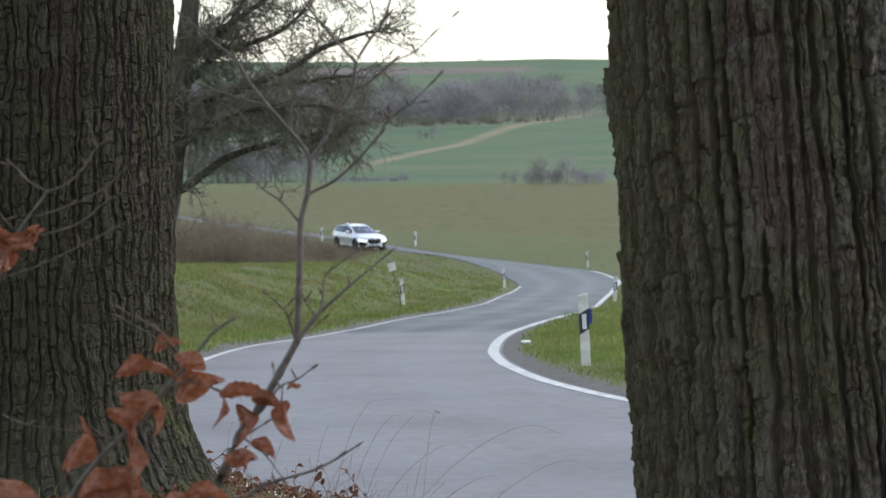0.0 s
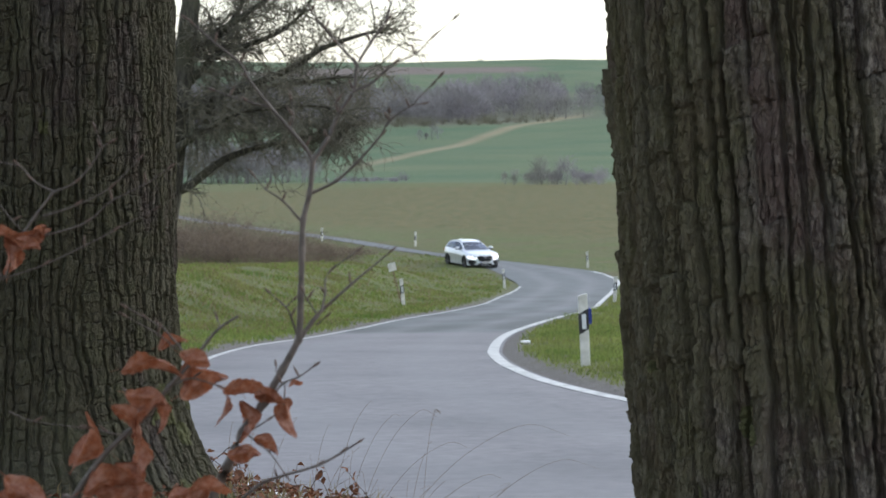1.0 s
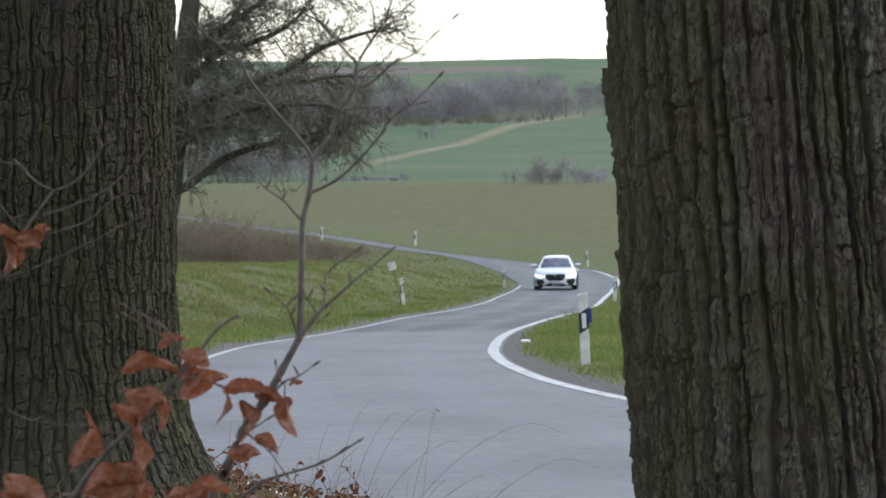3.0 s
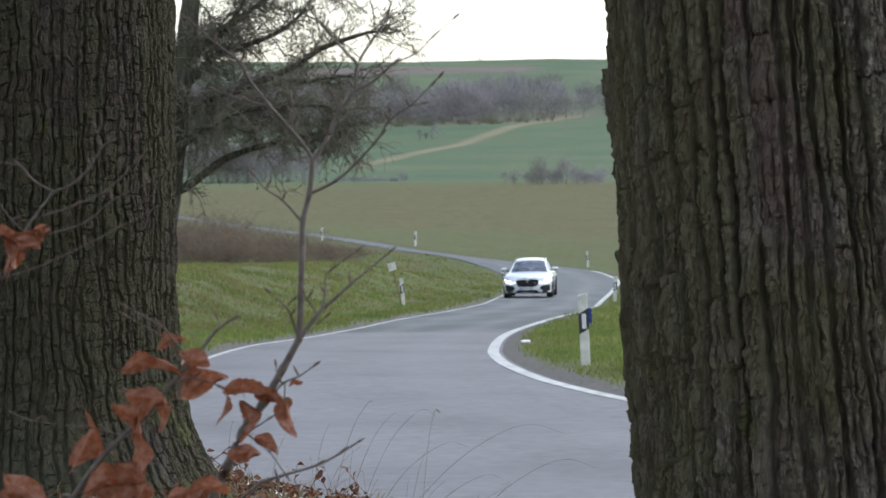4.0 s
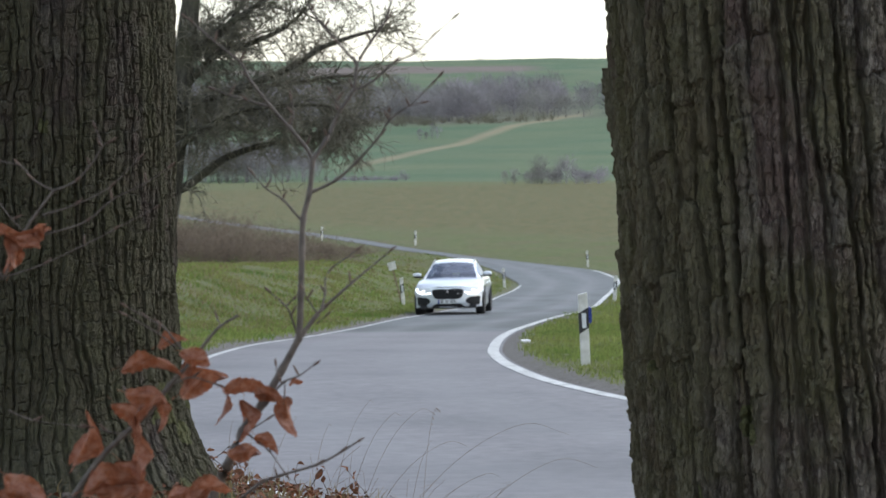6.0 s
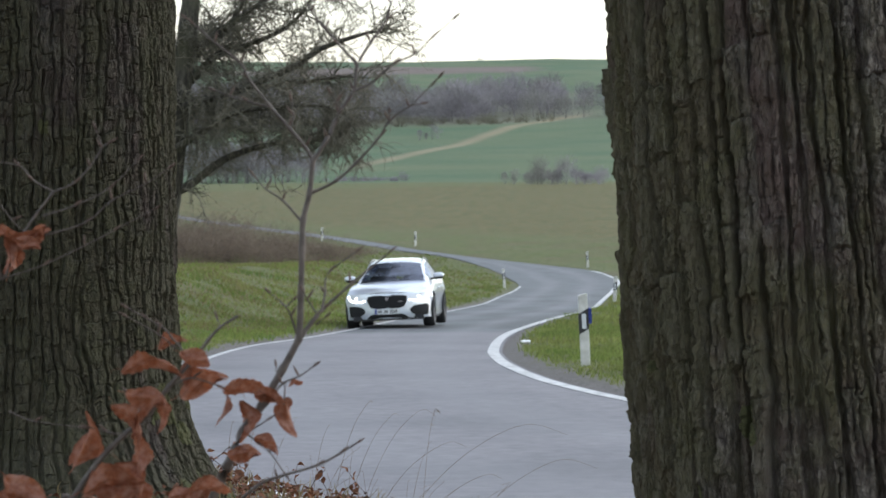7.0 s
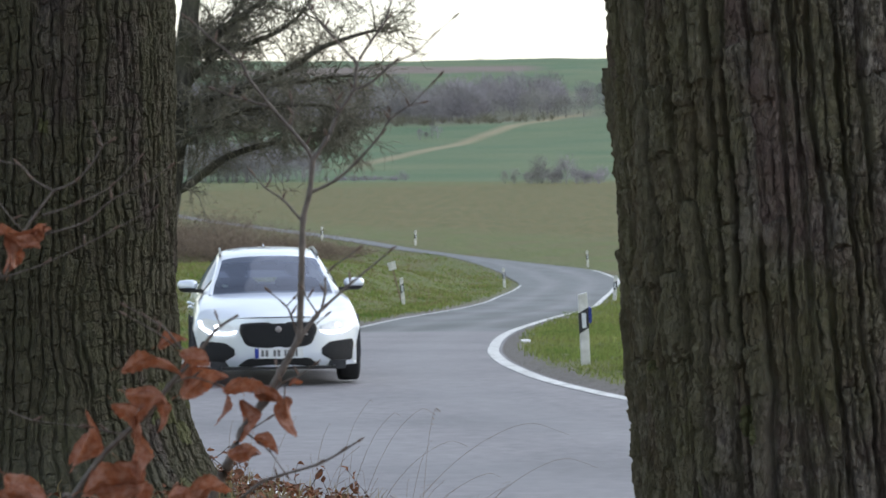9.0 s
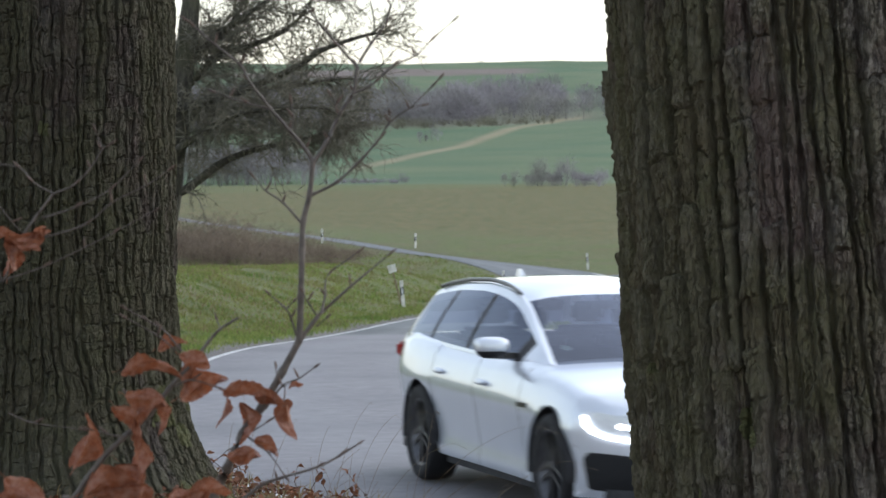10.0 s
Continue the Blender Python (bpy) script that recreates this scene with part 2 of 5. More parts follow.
def value_noise(x, y, seed=0):
    ix, iy = np.floor(x).astype(np.int64), np.floor(y).astype(np.int64)
    fx, fy = x - ix, y - iy
    fx, fy = fx * fx * (3 - 2 * fx), fy * fy * (3 - 2 * fy)
    a, b = lattice(ix, iy, seed), lattice(ix + 1, iy, seed)
    c, d = lattice(ix, iy + 1, seed), lattice(ix + 1, iy + 1, seed)
    return (a + (b - a) * fx) * (1 - fy) + (c + (d - c) * fx) * fy


def fractal(x, y, seed=0, octaves=4):
    return sum(value_noise(x * 2 ** o, y * 2 ** o, seed + o) / 2 ** (o + 1) for o in range(octaves))


def terrain(x, y, d=None, near=None):
    """The ground's height: the valley, the bank on which the trees stand, verges and hummocks."""
    x, y = np.asarray(x, float), np.asarray(y, float)
    if d is None:
        d, near = road_distance(x, y)
    z = base_height(y)
    bank = near & (y < 31)
    z = z + np.where(bank, 0.94 * smoothstep(0.2, 4.5, d) * smoothstep(31, 24, y), 0)
    # the grassy bank inside the bend
    z = z + np.where(near, 1.2 * smoothstep(1.8, 7.5, d) * smoothstep(42, 72, y) * smoothstep(162, 130, y), 0)
    far = smoothstep(260, 420, y)
    z = z + far * (0.012 * (x + 8) * smoothstep(380, 600, y) * smoothstep(1300, 900, y) + (fractal(x / 90, y / 160, 5) - 0.5) * 5 * smoothstep(380, 700, y))
    bumps = (fractal(x / 1.7, y / 2.4, 11, 2) - 0.4) * 0.14 + (fractal(x / 9, y / 9, 3) - 0.5) * 0.35 * smoothstep(2, 10, d)
    bumps = bumps + np.where(near & (y > 31) & (y < 190), 0.13 * (fractal(x / 0.9 + 0.12 * y, y / 2.6, 13, 2) - 0.38) * smoothstep(0.6, 3, d), 0)
    z = z + np.where(d > 0, bumps * smoothstep(0.15, 1.6, d) * (1 - 0.6 * smoothstep(170, 240, y)), 0)
    return z + np.where(d > 0, -0.022 + 0.057 * smoothstep(0.05, 0.6, d), -0.06)


def height(x, y):
    return float(terrain(np.array([x]), np.array([y]))[0])


def mesh_of(name, verts, faces, mat, smooth=True):
    me = bpy.data.meshes.new(name)
    me.from_pydata(verts if isinstance(verts, list) else np.asarray(verts).tolist(), [], faces if isinstance(faces, list) else np.asarray(faces).tolist())
    if mat:
        me.materials.append(mat)
    if smooth:
        me.polygons.foreach_set("use_smooth", np.ones(len(me.polygons), bool))
    me.update()
    return me


def part(name, bm, mat, parent, label=""):
    """Links a bmesh as one mesh object under a thing or a part."""
    me = bpy.data.meshes.new(name)
    bm.to_mesh(me)
    bm.free()
    if mat:
        me.materials.append(mat)
    o = new(name, me)
    o.parent = parent
    if label:
        tagged(o, label)
    return o


def box(bm, x0, x1, y0, y1, z0, z1):
    m = Matrix.LocRotScale(((x0 + x1) / 2, (y0 + y1) / 2, (z0 + z1) / 2), None, (x1 - x0, y1 - y0, z1 - z0))
    return bmesh.ops.create_cube(bm, size=1, matrix=m)["verts"]


def rounded(points, radius=0.3, steps=6):
    """A polygon with softened corners."""
    p = np.array(points, float)
    out = []
    for i in range(len(p)):
        a, b, c = p[i - 1], p[i], p[(i + 1) % len(p)]
        s, e = b + (a - b) * radius, b + (c - b) * radius
        for k in range(steps + 1):
            u = k / steps
            out.append((1 - u) ** 2 * s + 2 * u * (1 - u) * b + u * u * e)
    return out


def grid_faces(rows, cols, wrap=False):
    r, c = np.meshgrid(np.arange(rows - 1), np.arange(cols if wrap else cols - 1), indexing="ij")
    c2 = (c + 1) % cols
    return np.stack([r * cols + c, r * cols + c2, (r + 1) * cols + c2, (r + 1) * cols + c], -1).reshape(-1, 4)


def build_ground():
    front = np.arange(-11.5, 11.51, 0.075)
    ang = np.radians(np.concatenate([np.arange(-180, -11.5, 4.0), front, np.arange(12, 180, 4.0)]))
    rad = np.concatenate([np.geomspace(0.004, 14, 34), np.geomspace(14.3, 420, 400), np.geomspace(424, 4500, 230)])
    R, A = np.meshgrid(rad, ang, indexing="ij")
    X, Y = R * np.sin(A) + 0.013, R * np.cos(A) - 0.4
    d, near = road_distance(X, Y)
    Z = terrain(X, Y, d, near)
    v = np.stack([X, Y, Z], -1).reshape(-1, 3)
    f = grid_faces(len(rad), len(ang), True)[:, ::-1].tolist() + [list(range(len(ang)))[::-1]]
    me = mesh_of("ground", v, f, TURF)
    edge = me.attributes.new("verge", "FLOAT", "POINT")
    gravel = (1 - smoothstep(0.25, 0.75, d + 0.5 * (fractal(X * 1.3, Y * 1.3, 21) - 0.5) - np.where(~near & (Y < 75), 0.18, 0.0)))
    gravel = gravel * (1 - 0.75 * smoothstep(85, 125, Y))
    edge.data.foreach_set("value", gravel.reshape(-1).astype(np.float32))
    # the sown fields on the far side of the road and on the hill
    crop = me.attributes.new("crop", "FLOAT", "POINT")
    wob = 6 * (fractal(X / 20, Y / 40, 8) - 0.5)
    row = smoothstep(188, 214, Y + 1.5 * X + wob) * (1 - smoothstep(330, 345, Y - 0.6 * X))
    crop.data.foreach_set("value", row.reshape(-1).astype(np.float32))
    green = me.attributes.new("meadow", "FLOAT", "POINT")
    upper = smoothstep(372, 385, Y + wob)
    green.data.foreach_set("value", np.clip(upper, 0, 1).reshape(-1).astype(np.float32))
    tan = me.attributes.new("track", "FLOAT", "POINT")
    mid = 470 + (X + 15) * 5.0 + 30 * np.sin(X / 16)
    track = smoothstep(-14, -8, Y - mid) * (1 - smoothstep(6, 18, Y - mid)) * smoothstep(440, 480, Y) * (1 - smoothstep(30, 40, X))
    tan.data.foreach_set("value", (0.85 * track).reshape(-1).astype(np.float32))
    floor = me.attributes.new("litter", "FLOAT", "POINT")
    under = near * (1 - smoothstep(19, 25, Y)) * smoothstep(0.2, 0.9, d + 0.4 * (fractal(X * 2, Y * 2, 23) - 0.5))
    floor.data.foreach_set("value", under.reshape(-1).astype(np.float32))
    brown = me.attributes.new("ploughed", "FLOAT", "POINT")
    plough = smoothstep(1040, 1055, Y + wob * 4) * (1 - smoothstep(1100, 1112, Y + wob * 4)) * (1 - smoothstep(26, 42, X))
    woods = smoothstep(640, 690, Y + wob * 6 - np.maximum(0, X - 2) * 1.6) * (1 - smoothstep(860, 930, Y + wob * 6)) * (1 - smoothstep(25, 55, X))
    plough = np.maximum(plough, 0.55 * woods)
    brown.data.foreach_set("value", (0.9 * plough).reshape(-1).astype(np.float32))
    tagged(new("ground", me), "rough green winter grass, fields and hillside", "ground", kind="structure")


blend_by(TURF, "crop", (0.168, 0.124, 0.046), colour_dark=(0.056, 0.084, 0.015), scale=1.3)
blend_by(TURF, "meadow", (0.115, 0.150, 0.070), colour_dark=(0.058, 0.118, 0.052), scale=0.035)
blend_by(TURF, "ploughed", (0.19, 0.14, 0.125), colour_dark=(0.15, 0.11, 0.10), scale=0.05)
blend_by(TURF, "litter", (0.15, 0.085, 0.05), colour_dark=(0.05, 0.033, 0.022), scale=14.0)
blend_by(TURF, "track", (0.30, 0.25, 0.15), colour_dark=(0.22, 0.19, 0.11), scale=0.05)
blend_by(TURF, "verge", (0.18, 0.168, 0.155), colour_dark=(0.085, 0.075, 0.066), scale=13.0)


def strip(name, a, b, lift, cols, mat):
    """A band over the road between two lines."""
    v = []
    for (ax, ay), (bx, by) in zip(a, b):
        for k in range(cols):
            u = k / (cols - 1)
            x, y = ax + (bx - ax) * u, ay + (by - ay) * u
            v.append((x, y, float(base_height(y)) + lift))
    f = grid_faces(len(a), cols)
    return mesh_of(name, v, f, mat)


def offset_line(line, by):
    t = np.gradient(line, axis=0)
    t /= np.linalg.norm(t, axis=1)[:, None]
    return line + np.stack([-t[:, 1], t[:, 0]], 1) * by


def build_road():
    road = tagged(new("road", strip("road", LINE_A, offset_line(LINE_B, -0.24), 0.0, 17, ASPHALT)), "worn grey asphalt country road with damp patches", "road", kind="structure")
    me = road.data
    n = len(LINE_A)
    u = np.tile(np.linspace(0, 1, 17), n)
    ys = np.array([v.co.y for v in me.vertices])
    xs = np.array([v.co.x for v in me.vertices])
    old = me.attributes.new("old", "FLOAT", "POINT")
    seam = smoothstep(56.5, 59.5, ys + 1.2 * (fractal(xs, ys / 3, 61) - 0.5))
    old.data.foreach_set("value", (0.95 * seam).astype(np.float32))
    damp = me.attributes.new("damp", "FLOAT", "POINT")
    pools = smoothstep(0.42, 0.62, fractal(u * 3.0 + 5, ys / 5.0, 67)) * smoothstep(56, 60, ys) * (1 - smoothstep(100, 150, ys))
    streak = np.exp(-((ys - 62 - 4 * u) / 3.2) ** 2) * smoothstep(0.34, 0.52, fractal(u * 2.2, ys / 1.6, 69)) * (1 - smoothstep(0.6, 0.85, u))
    pools = np.maximum(pools, 1.15 * streak)
    damp.data.foreach_set("value", (0.8 * pools).astype(np.float32))
    worn = me.attributes.new("worn", "FLOAT", "POINT")
    tracks = np.exp(-((u - 0.30) / 0.09) ** 2) + np.exp(-((u - 0.70) / 0.09) ** 2)
    worn.data.foreach_set("value", np.clip(0.55 * tracks * (0.6 + 0.8 * (fractal(u * 5, ys / 9, 63) - 0.3)), 0, 1).astype(np.float32))
    for line, a, b in ((LINE_A[:200], -0.04, -0.14), (LINE_B[:228], -0.19, -0.02)):
        o = new("edge_line", strip("edge_line", offset_line(line, a), offset_line(line, b), 0.005, 2, LINE))
        o.parent = road
        tagged(o, "white painted edge line")


blend_by(ASPHALT, "old", (0.130, 0.143, 0.151), colour_dark=(0.078, 0.088, 0.093), scale=1.2)
blend_by(ASPHALT, "damp", (0.070, 0.078, 0.083), colour_dark=(0.045, 0.050, 0.054), scale=2.0)
blend_by(ASPHALT, "worn", (0.24, 0.238, 0.25), colour_dark=(0.18, 0.178, 0.19), scale=2.5)
build_ground()
build_road()


# ---------------------------------------------------------------- the two trunks that frame the view
def cells(u, v, seed):
    """Distances to the nearest and second nearest of jittered points, and the nearest one's own number."""
    iu, iv = np.floor(u).astype(np.int64), np.floor(v).astype(np.int64)
    d1, d2, own = np.full(u.shape, 9.0), np.full(u.shape, 9.0), np.zeros(u.shape)
    for a in (-1, 0, 1):
        for b in (-1, 0, 1):
            ju, jv = iu + a, iv + b
            pu, pv = ju + 0.1 + 0.8 * lattice(ju, jv, seed), jv + lattice(ju, jv, seed + 7)
            d = np.hypot(u - pu, v - pv)
            n = lattice(ju, jv, seed + 13)
            closer = d < d1
            d2 = np.where(closer, d1, np.minimum(d2, d))
            own = np.where(closer, n, own)
            d1 = np.where(closer, d, d1)
    return d1, d2, own


def nearest_edges(c, along, seed, jitter, fade, thin, broad):
    """Furrows between columns of plates: how far out of a furrow each point is (0 to 1), and its column's number."""
    i0 = np.floor(c).astype(np.int64)
    out, col = np.ones(c.shape), i0 - 1
    for k in (-1, 0, 1, 2):
        i = i0 + k
        b = i + jitter * (lattice(i, i * 0, seed) - 0.5)
        strong = smoothstep(fade - 0.10, fade + 0.08, fractal(i * 7.31, along, seed + 2, 3))
        w = broad * (0.55 + 0.9 * fractal(i * 3.7, along * 2.3, seed + 4, 3))
        out = np.minimum(out, 1 - strong * (1 - smoothstep(thin * w, w, np.abs(c - b))))
        col = col + (b <= c)
    return out, col


def bark_relief(s, z, wide, tall, depth, seed, split):
    """Upright plates in wandering columns, with deep furrows, cross cracks, lifted lower ends and crumbling faces.

    Gives the relief and a number of its own for each plate."""
    jag = fractal(s / wide * 2.2, z / wide * 0.9, seed + 3, 2) - 0.38
    nick = fractal(s / 0.016, z / 0.020, seed + 6, 3) - 0.44
    c = s / wide + 1.2 * (fractal(s / wide / 3.0, z / tall * 0.8, seed, 3) - 0.47) + 0.30 * jag + 0.17 * nick
    furrow, col = nearest_edges(c, z / tall * 1.1, seed + 20, 0.66, 0.28, 0.42, 0.185)
    minor, _ = nearest_edges(c * 2.3 + 0.4 + 0.3 * nick, z / tall * 2.4, seed + 24, 0.7, 0.47, 0.2, 0.24)
    own = lattice(col, col * 0, seed + 26)
    v = z / (tall * (0.35 + 0.6 * own)) + 40 * own + 0.25 * (own - 0.5) * (c - col) + 0.9 * wide / tall * (jag + 1.2 * nick)
    cross, row = nearest_edges(v, col * 3.1 + v * 0.3, seed + 28, 0.8, 0.47 - 0.4 * split, 0.1, 0.03 + 0.11 * split)
    plate = lattice(col, row, seed + 30)
    rise = np.clip(v - row, 0, 1)
    d1, d2, chip = cells(c * 2.9, z / wide * 1.7 + 1.5 * nick, seed + 31)
    crumb = smoothstep(0.0, 0.12, d2 - d1)
    # thin layers that have flaked away, step by step
    scale = 7.0 * fractal(s / wide * 1.3, z / wide * 0.55, seed + 41, 4) + 0.9 * nick
    layer = np.floor(scale) + smoothstep(0.0, 0.11, scale - np.floor(scale))
    h = furrow * (0.55 + 0.30 * plate + 0.10 * (1 - rise) * (plate > 0.45) + 0.10 * (layer - 3.3))
    h = h + furrow * (0.30 * (minor - 1) + (0.10 + 0.8 * split) * (cross - 1) + 0.10 * (crumb - 1) + 0.12 * (chip - 0.5))
    grit = fractal(s / 0.009, z / 0.012, seed + 71, 3) - 0.44
    return depth * (h - 0.45) + 0.009 * grit * (0.4 + 0.6 * furrow), plate


def build_trunk(name, x, y, radius, lean, flare, sweep, z0, fine_z, fine_turn, wide, tall, depth, seed, split, mat, cols, rows, moss, label):
    """A trunk: the side towards the road finely modelled, the rest coarser."""
    f = np.concatenate([np.linspace(*fine_turn, cols), np.linspace(fine_turn[1] + 6, fine_turn[0] + 354, 26)])
    th = np.radians(f)
    zs = np.concatenate([np.linspace(z0, fine_z[0], 50, endpoint=False), np.linspace(*fine_z, rows), np.linspace(fine_z[1] + 0.05, 9.0, 50)])
    Z, T = np.meshgrid(zs, th, indexing="ij")
    S = np.radians(np.meshgrid(zs, f, indexing="ij")[1]) * radius
    up = Z - z0
    r = radius * (1 - 0.018 * up) + flare * np.exp(-up / sweep) * (1 + 0.35 * np.cos(3 * T + seed) + 0.15 * np.sin(5 * T))
    r = r + 0.05 * radius * (fractal(S / 0.5, Z / 0.9, seed + 60, 3) - 0.5) + 0.035 * radius * np.cos(2 * T + seed)
    relief, plate = bark_relief(S, Z, wide, tall, depth, seed, split)
    r = r + relief
    X, Y = x + lean[0] * up + r * np.sin(T), y + lean[1] * up - r * np.cos(T)
    me = mesh_of(name, np.stack([X, Y, Z], -1).reshape(-1, 3), grid_faces(len(zs), len(th), True), mat, False)
    # each plate weathers to a tone of its own; a film of algae grows on the damper side
    algae = smoothstep(0.40, 0.66, fractal(S / 0.16, Z / 0.34, seed + 80, 4) + 0.22 * np.cos(T - radians(moss[3])) + 0.10 * (plate - 0.5))
    for attribute, value in (("plate", plate), ("algae", 0.55 * algae)):
        me.attributes.new(attribute, "FLOAT", "POINT").data.foreach_set("value", np.ascontiguousarray(value, np.float32).reshape(-1))
    ob = new(name, None)
    ob.location = (0, 0, 0)
    t = new("trunk", me)
    t.parent = ob
    # cushions of moss, a little proud of the bark
    patchy = fractal(S / 0.13, Z / 0.22, seed + 90, 4) + moss[0] * np.exp(-np.maximum(Z - moss[1], 0) / moss[2]) + 0.10 * np.cos(T - radians(moss[3]))
    nr, nc = S.shape
    keep = (patchy[:-1, :-1] > 0.86) & (np.arange(nr - 1)[:, None] < rows + 48) & (np.arange(nc - 1)[None] < cols - 2)
    grow_by = 0.004 + 0.010 * np.clip(patchy - 0.86, 0, 0.3) * 3 * fractal(S / 0.012, Z / 0.012, seed + 95, 3)
    mx, my = x + lean[0] * up + (r + grow_by) * np.sin(T), y + lean[1] * up - (r + grow_by) * np.cos(T)
    vs = np.stack([mx, my, Z], -1).reshape(-1, 3)
    i, j = np.nonzero(keep)
    if len(i):
        q = np.stack([i * nc + j, i * nc + j + 1, (i + 1) * nc + j + 1, (i + 1) * nc + j], 1)
        used, inv = np.unique(q, return_inverse=True)
        mo = new("moss", mesh_of("moss", vs[used], inv.reshape(q.shape), MOSS))
        mo.parent = ob
        tagged(mo, "thin green moss on the bark", kind="stuff")
    return tagged(ob, label, "tree", "roadside trees")


for rind, grey, ruddy, film in ((BARK_NEAR, (0.235, 0.212, 0.184), (0.160, 0.104, 0.090), (0.128, 0.122, 0.044)), (BARK_MOSSY, (0.135, 0.122, 0.100), (0.078, 0.055, 0.044), (0.074, 0.074, 0.027))):
    plate_tones(rind, grey, ruddy)
    blend_by(rind, "algae", film, scale=45.0)
build_trunk("roadside_tree", 1.064, 7.5, 0.46, (-0.085, 0), 0.10, 0.34, 0.35, (1.25, 2.66), (-105, 45), 0.060, 0.46, 0.046, 3, 0.16, BARK_NEAR, 620, 580, (0.10, 1.35, 0.5, 280),
            "thick old roadside tree trunk with deeply furrowed grey-brown bark")
build_trunk("roadside_tree", -1.55, 11.0, 0.54, (0.018, 0), 0.70, 0.235, 0.75, (0.92, 2.85), (-40, 105), 0.039, 0.105, 0.020, 17, 0.40, BARK_MOSSY, 520, 520, (0.27, 1.0, 0.2, 70),
            "broad old tree trunk with mossy dark bark and flared root")


# ---------------------------------------------------------------- tubes, sticks and branches
def tubes(lines, sides=5):
    """Tapered tubes along polylines: each a pair of points (n, 3) and radii (n)."""
    V, F, base = [], [], 0
    ang = np.linspace(0, 2 * np.pi, sides, endpoint=False)
    ca, sa = np.cos(ang), np.sin(ang)
    for pts, rad in lines:
        p, r = np.asarray(pts, float), np.asarray(rad, float)
        t = np.gradient(p, axis=0)
        t /= np.linalg.norm(t, axis=1)[:, None] + 1e-9
        up = np.where(np.abs(t[:, 2:3]) > 0.9, np.array([[1.0, 0, 0]]), np.array([[0, 0, 1.0]]))
        a = np.cross(t, up)
        a /= np.linalg.norm(a, axis=1)[:, None] + 1e-9
        b = np.cross(t, a)
        ring = p[:, None] + r[:, None, None] * (ca[None, :, None] * a[:, None] + sa[None, :, None] * b[:, None])
        V.append(ring.reshape(-1, 3))
        F.append(grid_faces(len(p), sides, True) + base)
        base += len(p) * sides
    return np.vstack(V), np.vstack(F)


def bend(points, steps=4):
    return smooth_line(points, steps)


def grow(rng, start, way, length, radius, droop, segs=4, wild=0.35):
    """One wandering branch: its points and radii."""
    p, d, pts = np.array(start, float), np.array(way, float), [np.array(start, float)]
    d /= np.linalg.norm(d)
    for k in range(segs):
        d = d + rng.normal(0, wild, 3) + np.array([0, 0, droop])
        d /= np.linalg.norm(d)
        p = p + d * length / segs
        pts.append(p.copy())
    return np.array(pts), np.linspace(radius, radius * 0.35, segs + 1)


